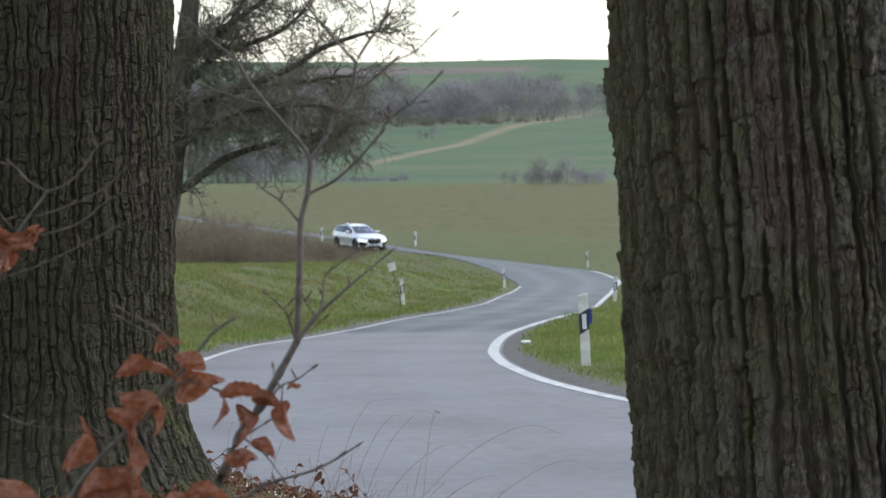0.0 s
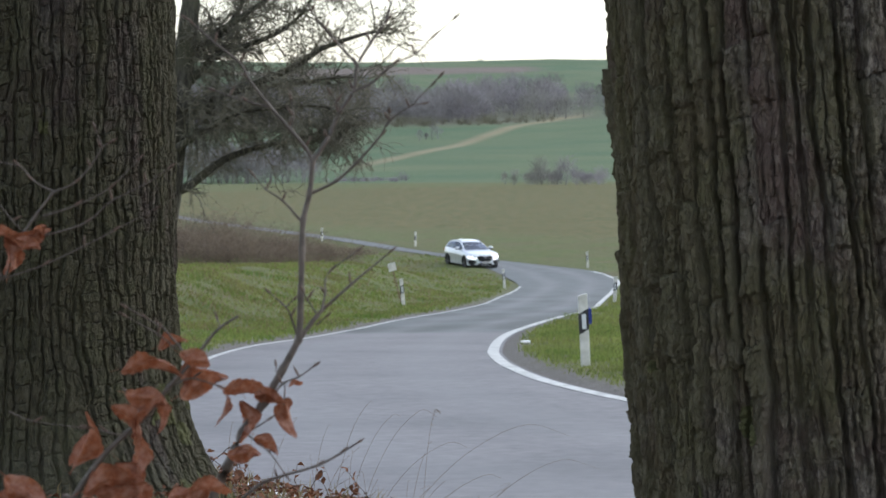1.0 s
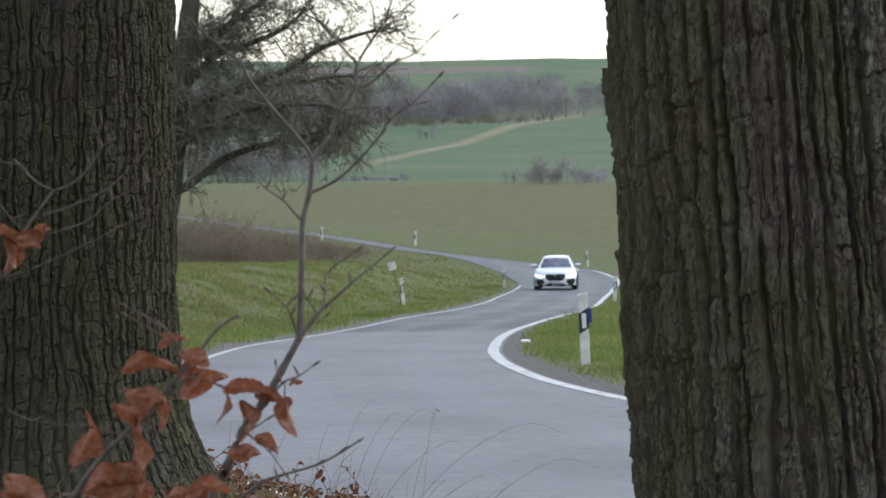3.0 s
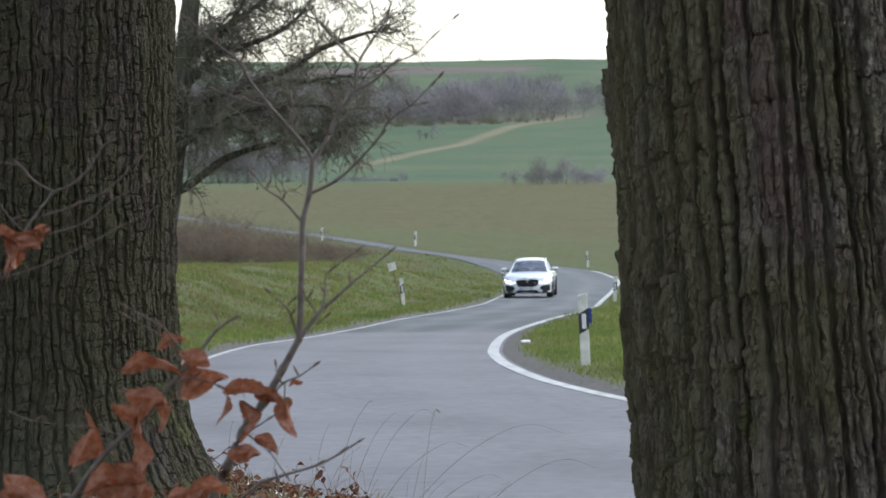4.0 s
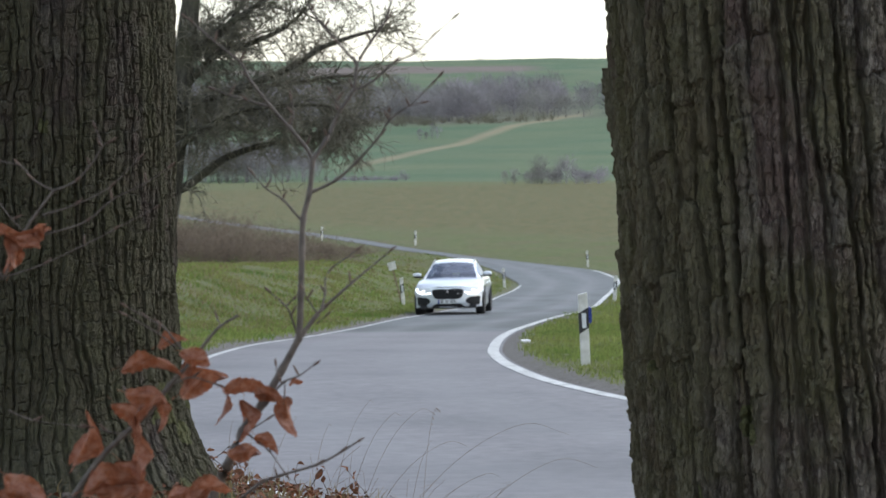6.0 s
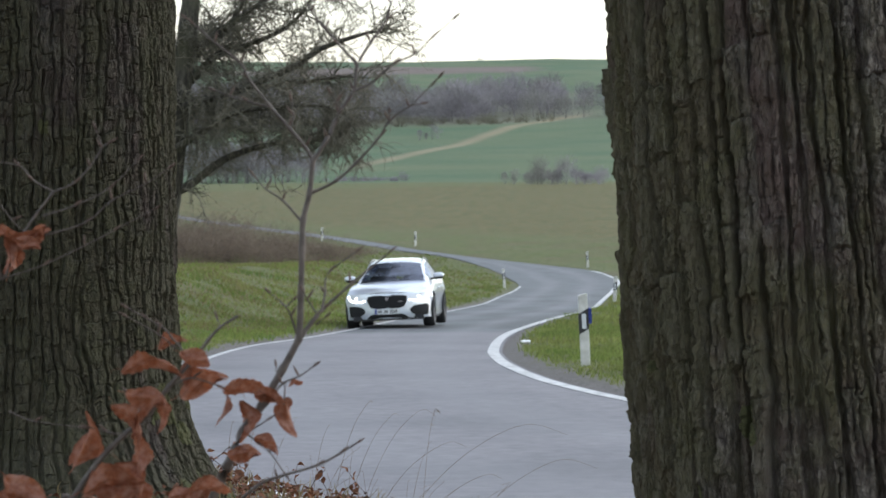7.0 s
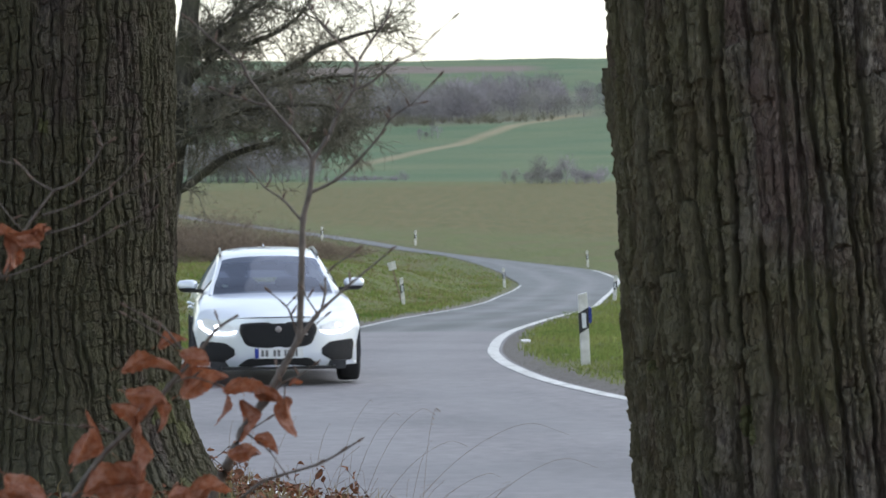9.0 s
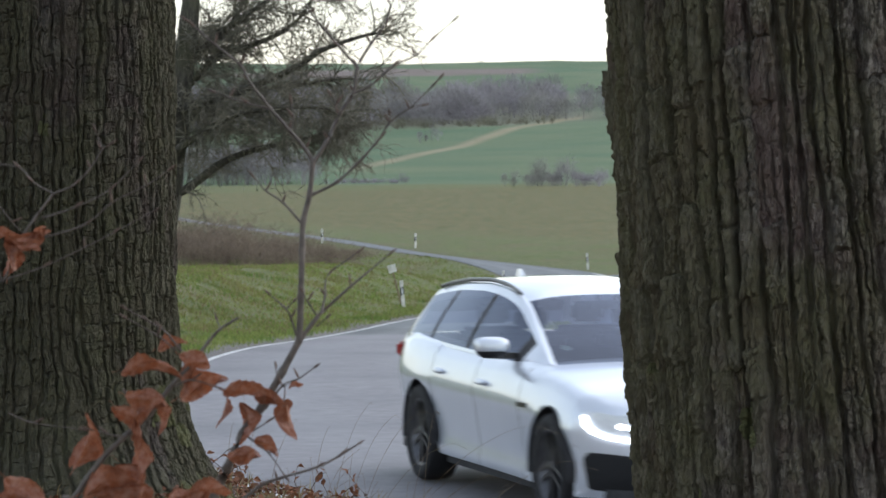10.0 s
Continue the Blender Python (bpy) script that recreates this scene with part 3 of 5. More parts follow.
def build_old_tree():
    rng = np.random.default_rng(5)
    tree = tagged(new("old_tree"), "gnarled bare old tree with drooping fine twigs", "tree")
    gz = height(-6.4, 70)
    trunk = bend([(-6.80, 70, gz - 0.2), (-6.70, 70, 0.6), (-6.45, 70, 2.2), (-6.13, 70, 4.5), (-5.9, 70, 6.0), (-5.74, 70.2, 8.2), (-5.5, 70.4, 10.4)], 5)
    v, f = tubes([(trunk, np.interp(trunk[:, 2], (-1.4, 0, 2, 5, 10.4), (0.40, 0.36, 0.37, 0.27, 0.05)))], 18)
    v[:, :2] += 0.05 * (fractal(v[:, 0] * 4 + v[:, 1] * 3, v[:, 2] * 1.5, 3)[:, None] - 0.5)
    new("trunk", mesh_of("trunk", v, f, BARK_FAR)).parent = tree
    limbs = [
        (0.15, 70, -0.8, [(-6.28, 2.05), (-5.92, 2.25), (-5.19, 2.77), (-4.66, 2.94), (-4.13, 3.07), (-3.47, 3.25), (-2.88, 3.46), (-2.28, 3.59)]),
        (0.16, 69.8, -1.0, [(-6.12, 3.88), (-5.76, 4.13), (-4.58, 4.52), (-3.41, 4.96), (-2.89, 5.26), (-2.10, 5.54), (-1.58, 5.73), (-1.35, 5.72)]),
        (0.14, 70.2, 1.0, [(-6.16, 4.73), (-5.65, 5.33), (-5.11, 5.86), (-4.67, 6.59), (-4.43, 7.26), (-4.1, 8.2)]),
        (0.13, 70, 0.3, [(-6.17, 4.30), (-5.30, 5.15), (-4.51, 5.47), (-3.72, 5.87), (-3.18, 6.39), (-2.85, 7.05)]),
        (0.12, 69.6, -1.2, [(-6.18, 3.10), (-5.37, 3.55), (-4.59, 3.87), (-3.68, 3.99), (-2.76, 4.05), (-2.3, 3.9)]),
        (0.12, 70.3, 1.3, [(-6.30, 3.53), (-5.39, 4.26), (-4.45, 4.45), (-3.38, 4.58), (-2.44, 4.77), (-1.75, 4.8)]),
        (0.13, 70.1, 0.2, [(-6.10, 5.22), (-4.77, 6.14), (-3.44, 6.92), (-1.86, 7.30)]),
        (0.14, 70, 0.8, [(-6.2, 4.0), (-7.3, 4.9), (-8.6, 5.4), (-9.8, 5.6)]),
        (0.13, 70, -0.6, [(-6.1, 5.0), (-7.0, 6.2), (-8.0, 7.4), (-8.8, 8.4)]),
    ]
    twigs = []
    for k, (r, y, dy, line) in enumerate(limbs):
        n = len(line)
        pts = bend([(x, y + dy * (i / (n - 1)) ** 1.3 + 0.12 * math.sin(3.1 * i + k), z + 0.05 * math.sin(5 * i + k)) for i, (x, z) in enumerate(line)], 5)
        rad = np.linspace(r * 0.78, r * 0.12, len(pts))
        v, f = tubes([(pts, rad)], 9)
        limb = new("limb", mesh_of("limb", v, f, BARK_FAR))
        limb.parent = tree
        shown = k < 7
        low = k in (0, 4, 5)
        for _ in range((44 if k == 0 else 74 if low else 60 if k in (2, 3) else 40) if shown else 16):
            i = int(2 + (len(pts) - 2) * rng.random() ** (0.6 if k == 0 else 1.35 if k in (1, 4, 5, 6) else 1.0))
            out = pts[min(i + 1, len(pts) - 1)] - pts[i - 1]
            out = out / (np.linalg.norm(out) + 1e-9) * 0.7 + rng.normal(0, 0.8, 3) + np.array([0.1, 0, -0.25 if low else 0.1])
            ln = rng.uniform(0.5, 1.5)
            bp, br = grow(rng, pts[i], out, ln, rng.uniform(0.014, 0.03), -0.10 if low else -0.03, 5, 0.26)
            twigs.append((bp, br))
            for _ in range(10 if shown else 4):
                j = int(rng.integers(1, len(bp)))
                o2 = (bp[j] - bp[j - 1]) * 2 + rng.normal(0, 0.35, 3)
                cp, cr = grow(rng, bp[j], o2, rng.uniform(0.25, 0.7), 0.011, -0.08, 3, 0.24)
                twigs.append((cp, cr))
                for _ in range(3 if shown else 1):
                    q = int(rng.integers(1, len(cp)))
                    dp, dr = grow(rng, cp[q], rng.normal(0, 1, 3) + np.array([0.2, 0, -0.1]), rng.uniform(0.12, 0.35), 0.008, -0.08, 2, 0.25)
                    twigs.append((dp, np.maximum(dr, 0.003)))
    v, f = tubes(twigs, 3)
    crown = new("crown", mesh_of("crown", v, f, TWIG_FAR))
    crown.parent = tree
    tagged(crown, "tangle of fine bare twigs", kind="stuff")


build_old_tree()


def scrub(name, plants, mat, label, category, seed, sticks, thick, spread=0.45, rise=1.0, crown=False):
    """Bare bushes or trees, far off: each a sheaf of branching sticks. plants: x, y, height, width."""
    rng = np.random.default_rng(seed)
    V, tones = [], []
    for x, y, h, w in plants:
        z = height(x, y) - 0.05
        tones.append(np.full(3 * (sticks + 1), 0.6 * rng.random() ** 1.5))
        n = sticks
        u = rng.random(n) ** 0.6
        root = np.stack([x + w * 0.5 * rng.normal(0, 0.5, n) * (0.3 + u), y + w * 0.5 * rng.normal(0, 0.5, n) * (0.3 + u), z + h * 0.80 * u * rng.uniform(0.2, 1, n)], 1)
        ways = np.stack([rng.normal(0, spread, n), rng.normal(0, spread, n), rise * rng.uniform(0.3, 1, n)], 1)
        if crown:
            way = rng.normal(0, 1, (n, 3))
            way /= np.linalg.norm(way, axis=1)[:, None]
            way[:, 2] = np.maximum(way[:, 2], -0.75)
            far = rng.random(n)[:, None] ** 0.45 * rng.uniform(0.8, 1.08, (n, 1))
            root = np.array([x, y, z + 0.48 * h]) + way * far * np.array([0.5 * w, 0.5 * w, 0.50 * h])
            ways = way * 0.5 + ways * 0.5
        tip = root + ways * (h * rng.uniform(0.12, 0.34, n))[:, None]
        side = np.stack([rng.uniform(0.6, 1, n), rng.normal(0, 0.4, n), rng.normal(0, 0.3, n)], 1) * (thick * rng.uniform(0.6, 1.5, n))[:, None]
        trunk = np.array([[[x - thick * 2.0, y, z], [x + thick * 2.0, y, z], [x + rng.normal(0, 0.05) * h, y, z + h * 0.75]]])
        V.append(np.vstack([np.stack([root - side, root + side, tip], 1), trunk]).reshape(-1, 3))
    v = np.vstack(V)
    f = np.arange(len(v)).reshape(-1, 3)
    me = mesh_of(name, v, f, mat, False)
    me.attributes.new("tone", "FLOAT", "POINT").data.foreach_set("value", np.concatenate(tones).astype(np.float32))
    return tagged(new(name, me), label, category, kind="stuff")


def plants_in(seed, n, xr, yr, hr, wr, keep=None):
    rng = np.random.default_rng(seed)
    out = []
    while len(out) < n:
        y = rng.uniform(*yr)
        x = rng.uniform(*xr)
        if keep is None or keep(x, y):
            h = rng.uniform(*hr)
            out.append((x, y, h, h * rng.uniform(*wr)))
    return out


def wooded(x, y):
    """Where the wood on the hillside stands."""
    return fractal(np.array([x / 18]), np.array([y / 30]), 44)[0] > 0.33 and y > 662 + max(0, x - 2) * 1.6 and (x < 34 or (x + y) % 3 < 1.1)


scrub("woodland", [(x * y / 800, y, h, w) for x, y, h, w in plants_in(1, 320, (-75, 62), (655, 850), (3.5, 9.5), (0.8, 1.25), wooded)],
      WOODS, "bare winter woodland on the hillside, paled to a hazy purple-grey", "woodland", 2, 500, 0.08, 0.6, 0.8, True)
scrub("hill_scrub", [(x * y / 800, y, h, w) for x, y, h, w in plants_in(21, 150, (-75, 60), (640, 700), (1.2, 3.2), (0.8, 1.6), lambda x, y: y > 650 + max(0, x - 2) * 1.6)],
      HEDGE_FAR, "low olive-brown scrub along the wood's edge", "scrub", 22, 120, 0.06, 0.6, 0.8)
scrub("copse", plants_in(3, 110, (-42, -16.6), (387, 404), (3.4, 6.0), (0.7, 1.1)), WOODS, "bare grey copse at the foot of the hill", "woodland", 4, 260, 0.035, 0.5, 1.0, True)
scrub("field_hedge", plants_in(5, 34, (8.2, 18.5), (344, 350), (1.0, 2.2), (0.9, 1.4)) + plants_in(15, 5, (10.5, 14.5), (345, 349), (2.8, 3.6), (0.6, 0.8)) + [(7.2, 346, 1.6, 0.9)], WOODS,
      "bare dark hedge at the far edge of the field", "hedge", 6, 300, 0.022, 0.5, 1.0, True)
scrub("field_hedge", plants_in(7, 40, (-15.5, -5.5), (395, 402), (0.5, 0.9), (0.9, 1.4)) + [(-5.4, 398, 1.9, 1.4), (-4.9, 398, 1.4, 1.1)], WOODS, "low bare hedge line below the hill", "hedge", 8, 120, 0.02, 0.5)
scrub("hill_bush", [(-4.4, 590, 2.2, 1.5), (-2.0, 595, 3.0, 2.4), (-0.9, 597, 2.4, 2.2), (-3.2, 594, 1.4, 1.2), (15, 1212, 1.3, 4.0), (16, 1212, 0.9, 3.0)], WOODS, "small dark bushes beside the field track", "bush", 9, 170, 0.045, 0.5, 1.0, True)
scrub("bramble_thicket", [(x, y, h * (0.22 + 0.95 * max(0.0, min(1.0, (-6.0 - x) / 7)) ** 0.8), w) for x, y, h, w in plants_in(10, 170, (-16.5, -4.6), (163, 178), (1.2, 3.3), (0.8, 1.4))],
      HEDGE, "brown bare bramble thicket along the verge", "thicket", 11, 230, 0.0095, 0.8, 0.8)


# ---------------------------------------------------------------- roadside posts and small things
POST_WHITE = material("post_plastic", (0.55, 0.54, 0.50), (0.78, 0.77, 0.74), 9.0, 0.55, 0.2, 40.0, tint=(0.36, 0.36, 0.30), tint_scale=6.0, tint_amount=0.6)
POST_BLACK = material("post_band", (0.015, 0.015, 0.017), (0.03, 0.03, 0.033), 20.0, 0.5, 0.1)
REFLECTOR = material("reflector", (0.55, 0.57, 0.6), (0.75, 0.76, 0.78), 120.0, 0.2, 0.2, 200.0)
BLUE = material("blue_reflector", (0.015, 0.035, 0.22), (0.03, 0.06, 0.36), 60.0, 0.3, 0.1)
POLE = material("rusty_pole", (0.12, 0.075, 0.05), (0.22, 0.15, 0.10), 20.0, 0.8, 0.3, 80.0)


def prism(bm, outline, z0, z1, slope0=0.0, slope1=0.0):
    """An upright prism whose bottom and top lean across x."""
    lo = [bm.verts.new((x, y, z0 + slope0 * x)) for x, y in outline]
    hi = [bm.verts.new((x, y, z1 + slope1 * x)) for x, y in outline]
    n = len(outline)
    for i in range(n):
        bm.faces.new((lo[i], lo[(i + 1) % n], hi[(i + 1) % n], hi[i]))
    bm.faces.new(hi)
    bm.faces.new(lo[::-1])


def build_post():
    post = tagged(new("delineator_post"), "white plastic roadside marker post with a black band", "road post", "roadside marker posts")
    tri = rounded([(-0.065, -0.05), (0.065, -0.05), (0.035, 0.06), (-0.035, 0.06)], 0.2, 2)
    big = [(x * 1.06, y * 1.06) for x, y in tri]
    bm = bmesh.new()
    prism(bm, tri, -0.25, 0.85, 0, 0.25)
    part("shaft", bm, POST_WHITE, post)
    bm = bmesh.new()
    prism(bm, big, 0.40, 0.65, 0.55, 0.55)
    part("black_band", bm, POST_BLACK, post)
    bm = bmesh.new()
    box(bm, -0.026, 0.026, -0.064, -0.05, 0.435, 0.615)
    part("reflector", bm, REFLECTOR, post, "pale rectangular reflector")
    return post


post = build_post()
post.matrix_basis = pose(1.72, 36.3, height(1.72, 36.3) + 0.02, 0, -2.5, 6)
bm = bmesh.new()
box(bm, 0.062, 0.10, -0.05, 0.05, 0.485, 0.685)
bmesh.ops.bevel(bm, geom=bm.edges[:], offset=0.012, segments=2, affect="EDGES")
for px, py, turn, lean in ((-1.25, 93.4, 15, -5), (2.72, 132.9, 10, -4), (-1.66, 179.3, 40, 1), (7.72, 159.7, 10, -3), (-7.5, 185.5, 40, 0), (5.64, 98.4, -15, 3)):
    copy_thing(post, pose(px, py, height(px, py) + 0.02, 0, lean, turn))
part("deer_reflector", bm, BLUE, post, "blue plastic wildlife reflector")
tagged(post, "white marker post with black band and blue reflector")


def build_sign():
    sign = tagged(new("small_sign"), "small white plate on a leaning rusty pole", "sign")
    gz = height(-1.35, 97)
    bm = bmesh.new()
    box(bm, -0.02, 0.02, -0.02, 0.02, -0.2, 1.28)
    part("pole", bm, POLE, sign)
    bm = bmesh.new()
    box(bm, -0.13, 0.13, -0.035, -0.02, 1.14, 1.40)
    bmesh.ops.bevel(bm, geom=bm.edges[:], offset=0.006, segments=1, affect="EDGES")
    part("plate", bm, POST_WHITE, sign)
    sign.matrix_basis = pose(-1.35, 97, gz, 0, -14, 5)


build_sign()


# An unidentified bright glint on the verge, given the shape of a can.
def build_glint_can():
    can = tagged(new("glint_can"), "white can shape standing in for a bright glint on the gravel verge", "litter")
    bm = bmesh.new()
    lathe_pts = [(-0.075, 0.001), (-0.075, 0.026), (-0.065, 0.033), (0.0, 0.030), (0.065, 0.033), (0.075, 0.026), (0.075, 0.001)]
    rings = []
    for k in range(16):
        a = 2 * math.pi * k / 16
        rings.append([bm.verts.new((px, 1.2 * r * math.sin(a), 0.8 * r * math.cos(a) + (0.006 if abs(px) < 0.05 and k % 4 == 0 else 0))) for px, r in lathe_pts])
    for k in range(16):
        p, q = rings[k], rings[(k + 1) % 16]
        for i in range(len(lathe_pts) - 1):
            bm.faces.new((p[i], p[i + 1], q[i + 1], q[i]))
    part("shell", bm, GLINT_WHITE, can)
    can.matrix_basis = pose(1.30, 47.4, height(1.30, 47.4) + 0.03, 0, 0, 12)


# Near-white, so that the glint's brightness lies in the colour.
GLINT_WHITE = material("glint_white", (0.86, 0.86, 0.87), (0.92, 0.92, 0.93), 10.0, 0.3, 0.0, coat=0.5)
build_glint_can()


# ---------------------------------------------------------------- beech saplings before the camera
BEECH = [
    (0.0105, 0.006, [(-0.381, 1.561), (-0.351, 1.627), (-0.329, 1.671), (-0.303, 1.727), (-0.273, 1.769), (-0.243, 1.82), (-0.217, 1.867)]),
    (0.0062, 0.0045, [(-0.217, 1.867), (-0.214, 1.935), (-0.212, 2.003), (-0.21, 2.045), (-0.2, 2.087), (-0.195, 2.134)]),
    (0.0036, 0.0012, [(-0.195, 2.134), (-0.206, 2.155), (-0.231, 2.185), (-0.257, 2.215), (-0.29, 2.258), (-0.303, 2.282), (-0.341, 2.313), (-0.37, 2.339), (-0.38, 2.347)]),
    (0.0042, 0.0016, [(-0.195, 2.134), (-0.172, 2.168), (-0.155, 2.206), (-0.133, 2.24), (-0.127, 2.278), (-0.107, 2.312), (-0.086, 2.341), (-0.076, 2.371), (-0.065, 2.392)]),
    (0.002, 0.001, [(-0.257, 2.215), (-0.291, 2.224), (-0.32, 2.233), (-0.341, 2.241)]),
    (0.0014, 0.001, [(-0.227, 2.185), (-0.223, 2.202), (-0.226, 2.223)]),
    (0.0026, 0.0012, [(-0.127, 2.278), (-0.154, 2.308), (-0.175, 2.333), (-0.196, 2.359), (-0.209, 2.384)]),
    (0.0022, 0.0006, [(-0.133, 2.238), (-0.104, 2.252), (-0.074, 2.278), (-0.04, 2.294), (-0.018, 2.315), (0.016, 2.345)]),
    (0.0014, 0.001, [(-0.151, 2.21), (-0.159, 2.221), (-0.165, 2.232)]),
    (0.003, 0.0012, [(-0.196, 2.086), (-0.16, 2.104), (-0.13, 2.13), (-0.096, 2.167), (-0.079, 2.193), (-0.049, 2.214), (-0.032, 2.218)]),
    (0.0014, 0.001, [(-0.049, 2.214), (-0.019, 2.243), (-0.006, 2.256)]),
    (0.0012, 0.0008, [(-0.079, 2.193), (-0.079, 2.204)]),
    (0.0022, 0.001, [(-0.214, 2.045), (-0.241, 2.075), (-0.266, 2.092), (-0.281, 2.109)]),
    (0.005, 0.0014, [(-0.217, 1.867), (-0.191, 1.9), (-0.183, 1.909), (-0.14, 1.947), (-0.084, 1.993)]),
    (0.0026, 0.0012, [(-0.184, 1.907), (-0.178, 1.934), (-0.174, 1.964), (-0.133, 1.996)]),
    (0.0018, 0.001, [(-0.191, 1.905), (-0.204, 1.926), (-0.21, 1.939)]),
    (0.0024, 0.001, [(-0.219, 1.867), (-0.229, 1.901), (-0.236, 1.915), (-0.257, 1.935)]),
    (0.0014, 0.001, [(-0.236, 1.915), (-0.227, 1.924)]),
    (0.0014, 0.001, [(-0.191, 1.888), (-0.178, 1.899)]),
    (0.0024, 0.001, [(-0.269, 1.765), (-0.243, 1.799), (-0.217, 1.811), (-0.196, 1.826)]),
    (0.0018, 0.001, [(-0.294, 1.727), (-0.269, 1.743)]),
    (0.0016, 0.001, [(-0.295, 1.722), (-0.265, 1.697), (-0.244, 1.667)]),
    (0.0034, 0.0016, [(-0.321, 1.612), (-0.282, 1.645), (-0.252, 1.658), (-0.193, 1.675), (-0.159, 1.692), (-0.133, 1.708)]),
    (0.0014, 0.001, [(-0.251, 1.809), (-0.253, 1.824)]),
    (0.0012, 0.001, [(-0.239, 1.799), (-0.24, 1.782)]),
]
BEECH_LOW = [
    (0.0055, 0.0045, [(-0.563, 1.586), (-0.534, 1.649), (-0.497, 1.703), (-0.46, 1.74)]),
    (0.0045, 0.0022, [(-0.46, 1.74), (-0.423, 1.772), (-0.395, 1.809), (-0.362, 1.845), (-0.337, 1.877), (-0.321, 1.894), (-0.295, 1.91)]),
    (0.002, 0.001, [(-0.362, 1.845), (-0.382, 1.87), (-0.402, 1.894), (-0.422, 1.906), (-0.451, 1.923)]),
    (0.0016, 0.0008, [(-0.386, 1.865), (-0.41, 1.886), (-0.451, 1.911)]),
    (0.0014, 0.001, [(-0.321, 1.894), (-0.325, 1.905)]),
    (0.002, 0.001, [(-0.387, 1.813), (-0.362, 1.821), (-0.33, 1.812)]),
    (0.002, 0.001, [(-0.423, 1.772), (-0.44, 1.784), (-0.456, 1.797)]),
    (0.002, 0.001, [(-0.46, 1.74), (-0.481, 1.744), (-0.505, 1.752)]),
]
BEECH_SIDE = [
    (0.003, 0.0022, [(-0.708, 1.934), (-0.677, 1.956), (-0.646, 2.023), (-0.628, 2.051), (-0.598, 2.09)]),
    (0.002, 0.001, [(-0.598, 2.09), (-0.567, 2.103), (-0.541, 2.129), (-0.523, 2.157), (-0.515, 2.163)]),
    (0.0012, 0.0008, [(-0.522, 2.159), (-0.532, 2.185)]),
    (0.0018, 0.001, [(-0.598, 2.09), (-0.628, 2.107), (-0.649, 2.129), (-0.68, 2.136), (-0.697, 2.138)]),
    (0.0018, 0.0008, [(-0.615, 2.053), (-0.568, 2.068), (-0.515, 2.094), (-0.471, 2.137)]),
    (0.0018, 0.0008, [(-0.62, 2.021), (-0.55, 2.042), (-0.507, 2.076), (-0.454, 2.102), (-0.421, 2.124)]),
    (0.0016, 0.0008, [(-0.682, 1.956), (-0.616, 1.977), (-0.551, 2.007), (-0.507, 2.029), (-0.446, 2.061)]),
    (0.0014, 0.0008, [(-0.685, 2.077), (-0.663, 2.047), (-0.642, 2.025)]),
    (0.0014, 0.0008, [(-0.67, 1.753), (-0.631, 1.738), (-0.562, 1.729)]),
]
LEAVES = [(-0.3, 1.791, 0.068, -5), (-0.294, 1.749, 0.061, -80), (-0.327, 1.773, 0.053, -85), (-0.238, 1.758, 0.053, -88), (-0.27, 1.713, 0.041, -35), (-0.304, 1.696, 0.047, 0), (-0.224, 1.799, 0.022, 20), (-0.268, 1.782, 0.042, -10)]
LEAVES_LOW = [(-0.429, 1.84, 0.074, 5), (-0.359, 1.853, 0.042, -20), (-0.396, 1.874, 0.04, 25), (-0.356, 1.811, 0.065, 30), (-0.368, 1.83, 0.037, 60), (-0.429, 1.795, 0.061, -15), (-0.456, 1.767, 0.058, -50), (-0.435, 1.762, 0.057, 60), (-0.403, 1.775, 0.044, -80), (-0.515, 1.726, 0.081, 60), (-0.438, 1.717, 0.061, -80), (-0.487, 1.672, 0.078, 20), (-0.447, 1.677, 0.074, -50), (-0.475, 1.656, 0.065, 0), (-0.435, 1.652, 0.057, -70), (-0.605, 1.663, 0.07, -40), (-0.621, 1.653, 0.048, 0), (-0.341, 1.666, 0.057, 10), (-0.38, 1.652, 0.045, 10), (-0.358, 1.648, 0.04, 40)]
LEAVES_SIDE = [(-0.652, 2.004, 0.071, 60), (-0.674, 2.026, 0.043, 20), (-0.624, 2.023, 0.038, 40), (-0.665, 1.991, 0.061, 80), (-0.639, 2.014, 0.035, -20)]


def leaf_mesh(seed):
    """A dry beech leaf, 1 long along x: pleated, folded at the midrib and curled."""
    rng = np.random.default_rng(seed)
    n, m = 25, 11
    curl, fold, twist = rng.uniform(0.6, 1.9), rng.uniform(0.35, 1.05), rng.uniform(-1.4, 1.4)
    v = []
    for i in range(n):
        u = i / (n - 1)
        w = 0.32 * (math.sin(math.pi * min(1, u * 0.97 + 0.015)) ** 0.75) * (1.08 - 0.35 * u)
        a = curl * (u - 0.35)
        cx, cz = math.sin(a) / curl, -(1 - math.cos(a)) / curl
        for j in range(m):
            s = 2 * j / (m - 1) - 1
            y = s * w * (1 - 0.15 * fold)
            z = abs(s) * w * fold + 0.022 * math.cos(u * 44 - abs(s) * 6) * abs(s) + 0.07 * math.sin(4.5 * s + 8 * u + seed * 2.1) * (0.3 + u) - 0.10 * (abs(s) ** 3) * fold
            t = twist * (u - 0.5)
            y, z = y * math.cos(t) - z * math.sin(t), y * math.sin(t) + z * math.cos(t)
            v.append((cx + 0.34 - z * math.sin(a), y, cz + z * math.cos(a)))
    f = grid_faces(n, m).tolist()
    # the stalk
    k = len(v)
    v += [(-0.02 - 0.16 * q, 0.006 * s, -0.03 * q) for q in (0, 1) for s in (-1, 1)]
    f.append([k, k + 1, k + 3, k + 2])
    return mesh_of("leaf", v, f, LEAF)


LEAF_MESHES = [leaf_mesh(s) for s in range(7)]


